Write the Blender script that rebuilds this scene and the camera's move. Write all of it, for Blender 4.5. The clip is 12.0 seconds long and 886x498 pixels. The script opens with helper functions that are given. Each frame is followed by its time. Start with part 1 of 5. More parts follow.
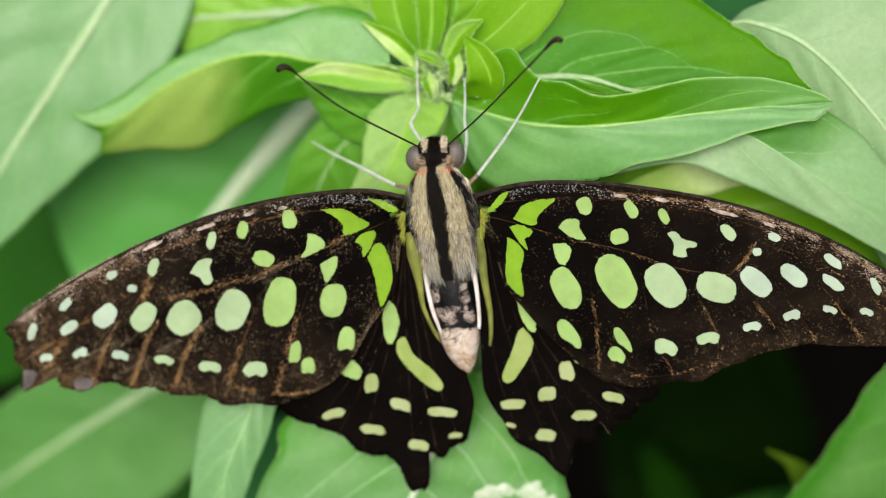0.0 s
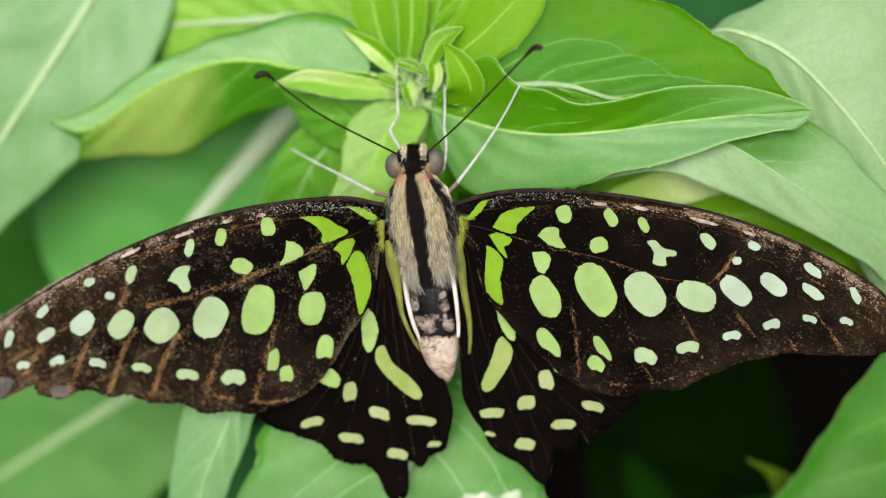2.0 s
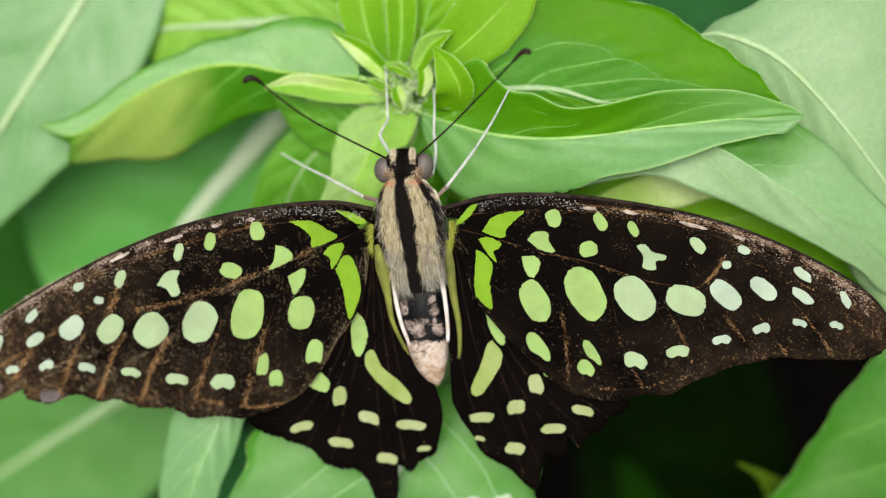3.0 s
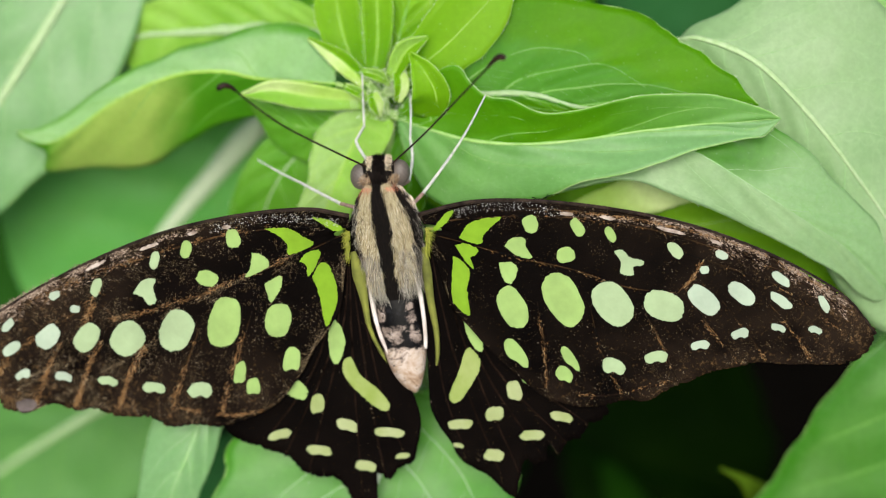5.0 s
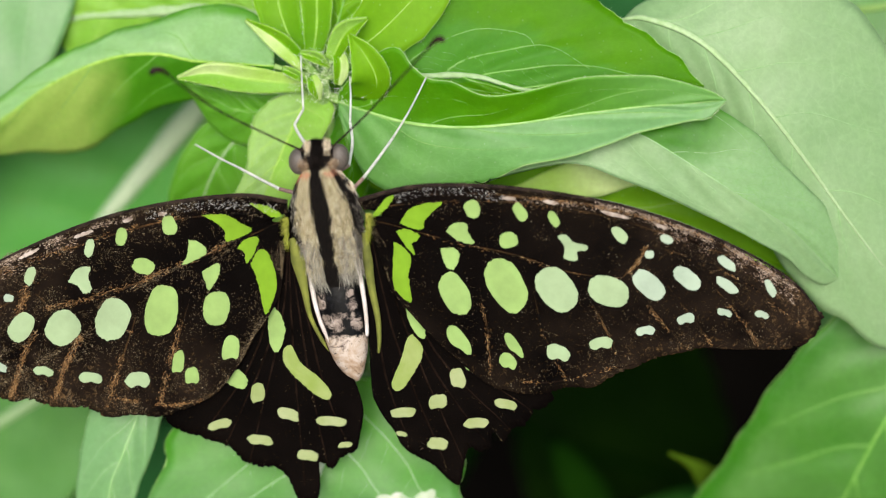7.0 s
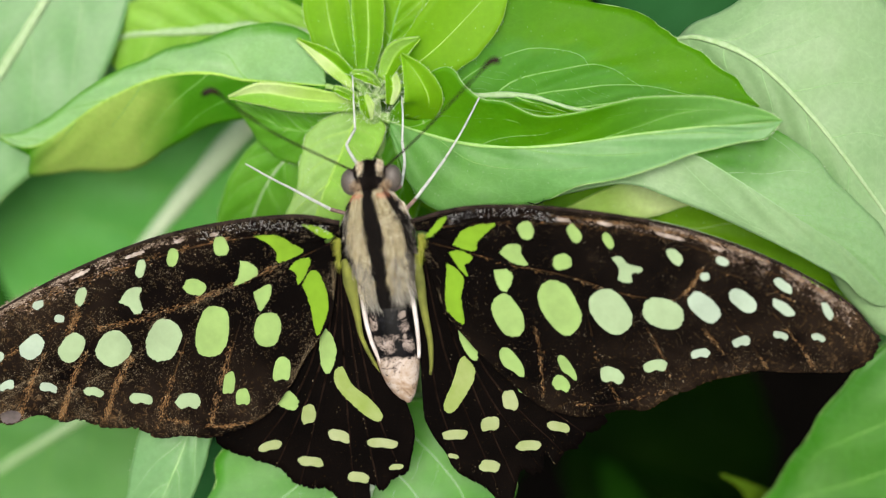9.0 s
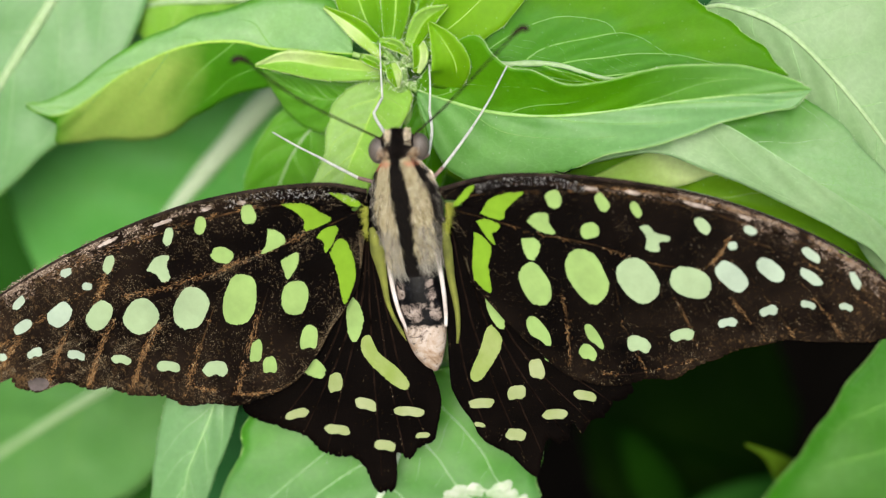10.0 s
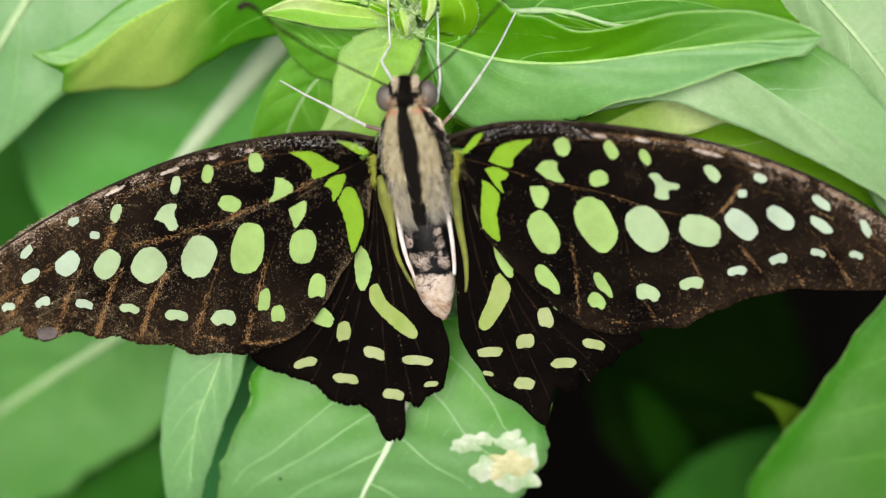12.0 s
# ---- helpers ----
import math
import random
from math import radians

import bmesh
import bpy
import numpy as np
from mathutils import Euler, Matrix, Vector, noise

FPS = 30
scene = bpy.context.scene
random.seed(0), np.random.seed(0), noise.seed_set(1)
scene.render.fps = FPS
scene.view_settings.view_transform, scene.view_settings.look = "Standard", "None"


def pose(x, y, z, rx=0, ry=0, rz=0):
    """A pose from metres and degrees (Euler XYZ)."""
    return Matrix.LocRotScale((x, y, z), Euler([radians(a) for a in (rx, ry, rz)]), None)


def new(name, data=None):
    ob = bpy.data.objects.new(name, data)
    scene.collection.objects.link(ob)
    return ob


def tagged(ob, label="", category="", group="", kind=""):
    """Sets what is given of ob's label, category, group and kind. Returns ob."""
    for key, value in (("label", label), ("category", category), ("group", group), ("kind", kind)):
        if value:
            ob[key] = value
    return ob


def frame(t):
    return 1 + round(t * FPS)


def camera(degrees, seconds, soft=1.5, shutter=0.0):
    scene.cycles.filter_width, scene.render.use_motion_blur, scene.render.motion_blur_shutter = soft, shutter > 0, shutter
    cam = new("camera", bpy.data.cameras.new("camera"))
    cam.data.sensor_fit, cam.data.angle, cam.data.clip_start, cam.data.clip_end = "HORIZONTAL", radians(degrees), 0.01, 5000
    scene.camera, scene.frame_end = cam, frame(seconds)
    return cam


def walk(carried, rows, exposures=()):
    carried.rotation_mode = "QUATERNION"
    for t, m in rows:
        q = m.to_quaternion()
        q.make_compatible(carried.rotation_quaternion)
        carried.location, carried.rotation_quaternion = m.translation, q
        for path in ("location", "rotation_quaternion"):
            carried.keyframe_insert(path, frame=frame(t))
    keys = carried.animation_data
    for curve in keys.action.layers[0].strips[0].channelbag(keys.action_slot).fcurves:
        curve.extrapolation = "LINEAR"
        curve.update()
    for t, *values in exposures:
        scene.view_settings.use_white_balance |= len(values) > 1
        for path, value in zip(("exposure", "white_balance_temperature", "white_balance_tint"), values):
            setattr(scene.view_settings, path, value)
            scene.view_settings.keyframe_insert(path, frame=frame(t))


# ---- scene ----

# ---- camera ----
LENS = 30.0
cam = camera(LENS, 12.0, soft=1.25)
cam.data.dof.use_dof = True
cam.data.dof.focus_distance = 0.1716
cam.data.dof.aperture_fstop = 8.5
EYE, TILT = 0.42, -38.0
BASE = pose(0, 0, EYE, TILT, 0, 0)
PATH = [
    (0.0, 0.000000, 0.000000, 0.000000, 0.000, 0.000, 0.000),
    (0.5, 0.000037, 0.000039, 0.000069, 0.217, 0.052, -0.026),
    (1.0, 0.000343, 0.000184, 0.000127, 0.256, -0.195, -0.145),
    (1.5, 0.000463, 0.000508, -0.000011, 0.305, -0.066, -0.313),
    (2.0, 0.000937, 0.000656, 0.000156, 0.227, -0.159, -0.413),
    (2.5, 0.001590, 0.000750, 0.000279, 0.307, -0.134, -0.409),
    (3.0, 0.002032, 0.000902, 0.000567, 0.240, -0.121, -0.418),
    (3.5, 0.002917, 0.000833, 0.000817, 0.352, -0.063, -0.535),
    (5.5, 0.005154, 0.002215, 0.001482, 0.123, 0.277, -0.392),
    (6.0, 0.006277, 0.003195, 0.001758, -0.114, 0.392, -0.444),
    (6.5, 0.007497, 0.004156, 0.002145, -0.503, 0.552, -1.109),
    (6.7, 0.007784, 0.004323, 0.002312, -0.616, 0.569, -1.403),
    (8.5, 0.006502, 0.006028, 0.004468, -0.896, 0.529, -0.580),
    (9.0, 0.005145, 0.005991, 0.004668, -0.676, 0.473, -0.433),
    (9.5, 0.004088, 0.005919, 0.004406, -0.968, 0.443, -0.187),
    (10.0, 0.003570, 0.005973, 0.004064, -1.552, 0.359, -0.018),
    (10.5, 0.003396, 0.005935, 0.003628, -2.323, 0.354, 0.299),
    (11.0, 0.003620, 0.006105, 0.003171, -2.696, 0.348, 0.354),
    (11.5, 0.003713, 0.006243, 0.002858, -2.730, 0.367, 0.252),
    (12.0, 0.003797, 0.006519, 0.002693, -2.883, 0.410, 0.348),
]
walk(cam, [(t, BASE @ pose(x, y, z, 90 + pitch, roll, yaw)) for t, x, y, z, pitch, roll, yaw in PATH],
     [(0.0, 0.53), (3.5, 0.54), (6.0, 0.58), (9.0, 0.56), (12.0, 0.57)])

# ---- light: bright overcast sky, a broad weak sun from above ----
SUN_UP, SUN_ROUND = 45.0, 188.0
world = bpy.data.worlds.new("world")
scene.world = world
world.use_nodes = True
wn = world.node_tree
sky = wn.nodes.new("ShaderNodeTexSky")
sky.sky_type = "NISHITA"
sky.sun_disc = False
sky.sun_elevation = radians(SUN_UP)
sky.sun_rotation = radians(SUN_ROUND)
sky.dust_density = 4.0
wn.links.new(sky.outputs[0], wn.nodes["Background"].inputs[0])
wn.nodes["Background"].inputs[1].default_value = 0.10
sun = new("sun", bpy.data.lights.new("sun", "SUN"))
sun.data.energy = 2.3
sun.data.angle = radians(40)
sun.data.color = (1.0, 0.95, 0.86)
sun.matrix_basis = pose(0, 0, 2, 90 - SUN_UP, 0, 180 - SUN_ROUND)

# ---- the plan: the first camera view's grid, cast on an inclined sheet through the wings, in steps of about 0.06 mm ----
FOCAL = 784 / math.tan(radians(LENS / 2))


def at(u, v, back=0.0):
    """A place fitted to the camera's first view: steps across and down that view, and millimetres behind the sheet of
    the wings.
    """
    x, z = (u - 784) / FOCAL, (441 - v) / FOCAL
    d = 0.1742 / (1 + 0.065 * x + 0.19 * z) + back / 1000
    return Vector((x * d, d, z * d))


STEP = 0.1742 / FOCAL


def spline(points, n):
    """n + 1 rows along a smooth curve through the points (any number of columns)."""
    p = np.array(points, float)
    q = np.vstack([2 * p[0] - p[1], p, 2 * p[-1] - p[-2]])
    out = []
    for t in np.linspace(0, len(p) - 1, n + 1):
        i = min(int(t), len(p) - 2)
        f = t - i
        a, b, c, d = q[i:i + 4]
        out.append(0.5 * (2 * b + (c - a) * f + (2 * a - 5 * b + 4 * c - d) * f ** 2 + (3 * b - a - 3 * c + d) * f ** 3))
    return np.array(out)


# ---- materials ----
def material(name):
    m = bpy.data.materials.new(name)
    m.use_nodes = True
    return m, m.node_tree, m.node_tree.nodes["Principled BSDF"]


def add(tree, kind, **values):
    n = tree.nodes.new(kind)
    for key, value in values.items():
        n.inputs[key].default_value = value
    return n


def ramp(tree, source, *stops):
    r = tree.nodes.new("ShaderNodeValToRGB")
    while len(r.color_ramp.elements) < len(stops):
        r.color_ramp.elements.new(0.5)
    for e, (p, c) in zip(r.color_ramp.elements, stops):
        e.position, e.color = p, (*c, 1)
    tree.links.new(source, r.inputs[0])
    return r.outputs[0]


def mix(tree, fac, a, b, blend="MIX"):
    n = tree.nodes.new("ShaderNodeMix")
    n.data_type, n.blend_type = "RGBA", blend
    for slot, value in ((n.inputs[0], fac), (n.inputs[6], a), (n.inputs[7], b)):
        if isinstance(value, bpy.types.NodeSocket):
            tree.links.new(value, slot)
        else:
            slot.default_value = value if isinstance(value, float) else (*value, 1)
    return n.outputs[2]


def noise_of(tree, scale, detail=4.0, rough=0.6, warp=0.0):
    co = tree.nodes.new("ShaderNodeTexCoord")
    n = add(tree, "ShaderNodeTexNoise", Scale=scale, Detail=detail, Roughness=rough, Distortion=warp)
    tree.links.new(co.outputs["Object"], n.inputs["Vector"])
    return n.outputs["Fac"]


def bumped(tree, shader, height, strength=0.3, distance=0.0002):
    b = add(tree, "ShaderNodeBump", Strength=strength, Distance=distance)
    tree.links.new(height, b.inputs["Height"])
    tree.links.new(b.outputs[0], shader.inputs["Normal"])


def scaled(tree, source, factor):
    n = tree.nodes.new("ShaderNodeMath")
    n.operation = "MULTIPLY"
    n.inputs[1].default_value = factor
    tree.links.new(source, n.inputs[0])
    return n.outputs[0]


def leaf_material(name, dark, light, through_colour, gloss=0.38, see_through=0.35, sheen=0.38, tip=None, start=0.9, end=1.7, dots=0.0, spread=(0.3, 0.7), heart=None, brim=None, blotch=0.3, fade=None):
    """Leaf skin: blotched green over a net of fine veins, silky sheen, light shining through; tip: the colour towards the end, up to fade; heart: along the midrib; brim: at the margin."""
    m, tree, skin = material(name)
    big = noise_of(tree, 70, 3, 0.55, 0.5)
    middle = noise_of(tree, 260, 4, 0.6, 0.4)
    fine = noise_of(tree, 1400, 3, 0.6)
    colour = ramp(tree, big, (spread[0], dark), (spread[1], light))
    colour = mix(tree, ramp(tree, middle, (0.42, (0, 0, 0)), (0.75, (blotch,) * 3)), colour, tuple(0.55 * a + 0.45 * b for a, b in zip(dark, through_colour)))
    uv = tree.nodes.new("ShaderNodeUVMap")
    uv.uv_map = "leaf"
    wob = add(tree, "ShaderNodeTexNoise", Scale=7.0, Detail=3.0)
    tree.links.new(uv.outputs[0], wob.inputs["Vector"])
    bent = mix(tree, 0.16, uv.outputs[0], wob.outputs["Color"], "ADD")
    nets = []
    for size, edge in ((8.0, 0.045), (26.0, 0.09)):
        cells = add(tree, "ShaderNodeTexVoronoi", Scale=size)
        cells.feature = "DISTANCE_TO_EDGE"
        tree.links.new(bent, cells.inputs["Vector"])
        nets.append(ramp(tree, cells.outputs["Distance"], (0.0, (1, 1, 1)), (edge, (0, 0, 0))))
    net = mix(tree, 0.4, nets[0], nets[1])
    soft = mix(tree, 0.26, (0, 0, 0), net)
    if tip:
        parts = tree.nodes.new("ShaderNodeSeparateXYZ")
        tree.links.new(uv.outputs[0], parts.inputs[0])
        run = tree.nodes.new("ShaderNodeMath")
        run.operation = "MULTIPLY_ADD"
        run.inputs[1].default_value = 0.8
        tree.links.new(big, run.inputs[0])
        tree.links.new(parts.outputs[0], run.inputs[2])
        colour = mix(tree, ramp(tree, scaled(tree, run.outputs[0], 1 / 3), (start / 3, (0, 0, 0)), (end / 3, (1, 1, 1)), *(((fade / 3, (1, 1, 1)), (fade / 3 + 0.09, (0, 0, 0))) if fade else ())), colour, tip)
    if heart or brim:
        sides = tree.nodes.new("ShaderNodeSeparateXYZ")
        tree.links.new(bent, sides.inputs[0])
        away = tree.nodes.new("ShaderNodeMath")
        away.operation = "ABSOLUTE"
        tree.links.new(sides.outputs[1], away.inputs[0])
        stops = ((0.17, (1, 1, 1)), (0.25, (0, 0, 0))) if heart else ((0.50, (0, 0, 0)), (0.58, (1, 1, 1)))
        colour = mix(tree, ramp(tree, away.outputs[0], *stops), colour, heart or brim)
    colour = mix(tree, soft, colour, tuple(min(1, c * 1.35 + 0.02) for c in light))
    speck = ramp(tree, fine, (0.35, (0.91, 0.91, 0.91)), (0.7, (1.07, 1.07, 1.07)))
    colour = mix(tree, 1.0, colour, speck, "MULTIPLY")
    if dots:
        coords = tree.nodes.new("ShaderNodeTexCoord")
        pores = add(tree, "ShaderNodeTexVoronoi", Scale=1000.0)
        tree.links.new(coords.outputs["Object"], pores.inputs["Vector"])
        colour = mix(tree, scaled(tree, ramp(tree, pores.outputs["Distance"], (0.07, (1, 1, 1)), (0.13, (0, 0, 0))), dots), colour, (0.6, 0.72, 0.45))
    tree.links.new(colour, skin.inputs["Base Color"])
    tree.links.new(ramp(tree, middle, (0.3, (gloss - 0.06,) * 3), (0.75, (gloss + 0.12,) * 3)), skin.inputs["Roughness"])
    skin.inputs["Specular IOR Level"].default_value = sheen
    height = mix(tree, 0.35, fine, net)
    height = mix(tree, 0.3, height, middle)
    bumped(tree, skin, height, 0.16, 0.00014)
    glow = add(tree, "ShaderNodeBsdfTranslucent", Color=(*through_colour, 1))
    both = add(tree, "ShaderNodeMixShader", Fac=see_through)
    tree.links.new(skin.outputs[0], both.inputs[1])
    tree.links.new(glow.outputs[0], both.inputs[2])
    tree.links.new(both.outputs[0], tree.nodes["Material Output"].inputs[0])
    return m


def plain_material(name, a, b, scale=900, rough=0.6, bump=0.3, spec=0.4, see_through=0.0):
    m, tree, skin = material(name)
    n = noise_of(tree, scale)
    tree.links.new(ramp(tree, n, (0.3, a), (0.7, b)), skin.inputs["Base Color"])
    skin.inputs["Roughness"].default_value = rough
    skin.inputs["Specular IOR Level"].default_value = spec
    if bump:
        bumped(tree, skin, n, bump, 0.0001)
    return m


LEAF = leaf_material("leaf_green", (0.088, 0.27, 0.055), (0.16, 0.365, 0.115), (0.16, 0.46, 0.03))
LEAF_PALE = leaf_material("leaf_pale_green", (0.155, 0.355, 0.125), (0.215, 0.425, 0.18), (0.18, 0.5, 0.06), dots=0.1, blotch=0.2)
LEAF_PEARL = leaf_material("leaf_pearly_green", (0.235, 0.415, 0.18), (0.315, 0.485, 0.245), (0.22, 0.5, 0.1), dots=0.1, blotch=0.2)
# greener start stands in for shade beside the wings, paler end for sheen
LEAF_LOWER = leaf_material("leaf_lower", (0.045, 0.25, 0.012), (0.09, 0.325, 0.03), (0.18, 0.5, 0.02), tip=(0.15, 0.335, 0.115), start=1.2, end=1.6, dots=0.1)
LEAF_DEEP = leaf_material("leaf_deep_green", (0.038, 0.20, 0.001), (0.088, 0.295, 0.003), (0.17, 0.52, 0.0), 0.40, 0.4, 0.14, dots=0.15)
# the heart band is sheen along the hollow midrib, put into the colour
LEAF_ARCH = leaf_material("leaf_arching", (0.046, 0.2, 0.001), (0.095, 0.29, 0.003), (0.19, 0.54, 0.0), 0.42, 0.4, 0.1, dots=0.12, heart=(0.08, 0.28, 0.025))
# deeper green base stands in for shading inside the young leaves
LEAF_YOUNG = leaf_material("leaf_young_lime", (0.07, 0.27, 0.002), (0.16, 0.39, 0.004), (0.34, 0.68, 0.0), 0.45, 0.42, 0.14, dots=0.25, tip=(0.20, 0.44, 0.012), start=0.85, end=1.7)
LEAF_LIGHT = leaf_material("leaf_light_lime", (0.165, 0.41, 0.025), (0.29, 0.53, 0.09), (0.38, 0.66, 0.04), 0.45, 0.3, 0.2, dots=0.3)
LEAF_CREAMY = leaf_material("leaf_creamy", (0.27, 0.50, 0.05), (0.44, 0.63, 0.17), (0.45, 0.7, 0.06), 0.45, 0.25, 0.25, dots=0.2, tip=(0.56, 0.72, 0.30), start=1.0, end=1.7)
# broad leaf's two halves: sky sheen and shade are put into these greens
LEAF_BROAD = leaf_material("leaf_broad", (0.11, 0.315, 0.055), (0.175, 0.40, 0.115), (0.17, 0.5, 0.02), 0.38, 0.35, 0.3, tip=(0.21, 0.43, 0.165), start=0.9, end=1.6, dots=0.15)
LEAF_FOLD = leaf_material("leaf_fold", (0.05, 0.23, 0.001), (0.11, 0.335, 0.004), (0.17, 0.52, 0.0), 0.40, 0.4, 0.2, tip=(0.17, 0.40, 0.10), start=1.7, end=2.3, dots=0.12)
# the dark green start is the broad leaf's cast shadow, put into the colour
LEAF_SHADOW_WEDGE = leaf_material("leaf_shadow_wedge", (0.03, 0.18, 0.002), (0.07, 0.27, 0.008), (0.17, 0.52, 0.01), 0.40, 0.35, 0.3, tip=(0.28, 0.48, 0.22), start=1.25, end=1.65, dots=0.1)
LEAF_SOFT = leaf_material("leaf_soft_lime", (0.20, 0.41, 0.065), (0.31, 0.51, 0.15), (0.36, 0.64, 0.06), 0.45, 0.3, 0.25, dots=0.3)
LEAF_FRESH = leaf_material("leaf_fresh", (0.075, 0.28, 0.01), (0.15, 0.38, 0.04), (0.2, 0.55, 0.02), 0.45, 0.35, 0.18, dots=0.15)
LEAF_MID = leaf_material("leaf_mid_green", (0.062, 0.235, 0.024), (0.135, 0.315, 0.08), (0.15, 0.44, 0.02), brim=(0.045, 0.22, 0.01))
LEAF_WILT = leaf_material("leaf_wilted", (0.04, 0.105, 0.003), (0.095, 0.17, 0.008), (0.1, 0.22, 0.005), 0.6, 0.3, 0.1)
LEAF_VIVID = leaf_material("leaf_vivid", (0.09, 0.36, 0.06), (0.15, 0.46, 0.11), (0.2, 0.56, 0.06), 0.5, 0.3, 0.2)
# flap: shade in the dark green, light shining through in the yellow
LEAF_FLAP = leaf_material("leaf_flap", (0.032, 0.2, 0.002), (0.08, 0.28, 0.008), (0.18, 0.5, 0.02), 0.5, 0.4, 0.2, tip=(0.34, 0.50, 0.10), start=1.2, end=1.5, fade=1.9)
# top half: sheen put into the pale colour, margin shade into the brim
LEAF_SHEEN_TOP = leaf_material("leaf_sheen_top", (0.19, 0.41, 0.125), (0.30, 0.52, 0.23), (0.3, 0.6, 0.1), 0.42, 0.3, 0.4, brim=(0.08, 0.29, 0.012))
# darkened leaf greens: the shade far behind is put into the base colour
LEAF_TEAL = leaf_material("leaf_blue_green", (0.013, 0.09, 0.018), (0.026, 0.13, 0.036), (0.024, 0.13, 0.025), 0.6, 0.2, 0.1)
LEAF_DIM = leaf_material("leaf_dim_shade", (0.011, 0.075, 0.004), (0.024, 0.115, 0.009), (0.024, 0.11, 0.006), 0.6, 0.2, 0.1)
LEAF_DUSK = leaf_material("leaf_dusk_shade", (0.0014, 0.008, 0.0002), (0.0045, 0.017, 0.0003), (0.004, 0.016, 0.0003), 0.9, 0.2, 0.02)
LEAF_MURKY = leaf_material("leaf_murky_shade", (0.003, 0.02, 0.0004), (0.006, 0.032, 0.0008), (0.006, 0.03, 0.0008), 0.9, 0.2, 0.02)
LEAF_SHADE = leaf_material("leaf_deep_shade", (0.0008, 0.007, 0.0003), (0.003, 0.02, 0.0005), (0.003, 0.02, 0.0008), 0.9, 0.2, 0.02)
MIDRIB = plain_material("midrib_pale", (0.25, 0.40, 0.17), (0.34, 0.48, 0.26), 1500, 0.5)
MIDRIB_BRIGHT = plain_material("midrib_whitish", (0.44, 0.58, 0.36), (0.56, 0.68, 0.48), 1500, 0.5)
PALE_VEIN = plain_material("pale_vein", (0.20, 0.42, 0.13), (0.29, 0.49, 0.21), 1500, 0.5)
VEIN = plain_material("leaf_vein", (0.13, 0.36, 0.04), (0.20, 0.42, 0.08), 1500, 0.5)
YOUNG_VEIN = plain_material("young_vein", (0.24, 0.46, 0.03), (0.34, 0.56, 0.09), 1500, 0.5)
RIM = plain_material("leaf_rim", (0.20, 0.42, 0.08), (0.32, 0.52, 0.17), 700, 0.5)
STEM = plain_material("stem_green", (0.16, 0.32, 0.06), (0.26, 0.42, 0.12), 1200, 0.5)
HAIR = plain_material("plant_hair", (0.66, 0.76, 0.5), (0.85, 0.9, 0.75), 3000, 0.5, 0)
# near-black base colour stands in for the deep shade on the soil
SOIL = plain_material("soil_shade_black", (0.0012, 0.0011, 0.0009), (0.004, 0.0034, 0.0026), 60, 1.0, 0.6, 0.0)
DROPPING = plain_material("dropping_cream", (0.17, 0.33, 0.12), (0.48, 0.52, 0.42), 420, 0.4, 0.5)
DROPPING_YELLOW = plain_material("dropping_yellow", (0.34, 0.36, 0.16), (0.5, 0.48, 0.29), 700, 0.6, 0.6)


def wing_material():
    """Velvet black scales with brown bloom, rubbed to ochre flecks and streaks towards the margin (attribute wear)."""
    m, tree, skin = material("wing_scales")
    wear = tree.nodes.new("ShaderNodeAttribute")
    wear.attribute_name = "wear"
    blotch = noise_of(tree, 130, 3, 0.6, 0.3)
    fleck = noise_of(tree, 1900, 8, 0.8, 0.8)
    grain = noise_of(tree, 5200, 3, 0.7)

    def maths(op, a, b, c=None):
        n = tree.nodes.new("ShaderNodeMath")
        n.operation = op
        for k, x in enumerate((a, b, c)):
            if x is None:
                continue
            if isinstance(x, float):
                n.inputs[k].default_value = x
            else:
                tree.links.new(x, n.inputs[k])
        return n.outputs[0]

    amount = maths("MULTIPLY", wear.outputs["Fac"], maths("MULTIPLY_ADD", blotch, 1.3, -0.05))
    edge = maths("MULTIPLY_ADD", amount, 0.225, fleck)
    edge = maths("MULTIPLY_ADD", grain, 0.12, edge)
    bloom = mix(tree, blotch, (0.0006, 0.0005, 0.0005), (0.0038, 0.0025, 0.0021))
    bloom = mix(tree, maths("MULTIPLY", wear.outputs["Fac"], maths("MULTIPLY_ADD", blotch, 2.4, -0.8)), bloom, (0.032, 0.021, 0.014))
    rub = ramp(tree, edge, (0.70, (0, 0, 0)), (0.83, (1, 1, 1)))
    ochre = ramp(tree, noise_of(tree, 600, 3), (0.3, (0.07, 0.038, 0.014)), (0.6, (0.16, 0.10, 0.045)), (0.75, (0.24, 0.20, 0.15)))
    tree.links.new(mix(tree, rub, bloom, ochre), skin.inputs["Base Color"])
    skin.inputs["Roughness"].default_value = 0.75
    skin.inputs["Specular IOR Level"].default_value = 0.02
    bumped(tree, skin, grain, 0.5, 0.0001)
    return m


WING = wing_material()
SPOTS = [plain_material("wing_spot_%s" % n, tuple(0.76 * x for x in c), tuple(1.0 * x for x in c), 330, 0.75, 0.3, 0.1)
         for n, c in (("lime", (0.18, 0.34, 0.02)), ("green", (0.275, 0.42, 0.135)), ("pale", (0.325, 0.44, 0.25)), ("mint", (0.375, 0.475, 0.365)))]
SPOT_CREAM = plain_material("wing_spot_cream", (0.235, 0.295, 0.11), (0.32, 0.37, 0.19), 300, 0.75, 0.3, 0.1)
SPOT_OLIVE = plain_material("wing_spot_olive", (0.19, 0.27, 0.05), (0.27, 0.335, 0.12), 260, 0.75, 0.3, 0.1)
WING_VEIN, _tree, _skin = material("wing_vein")
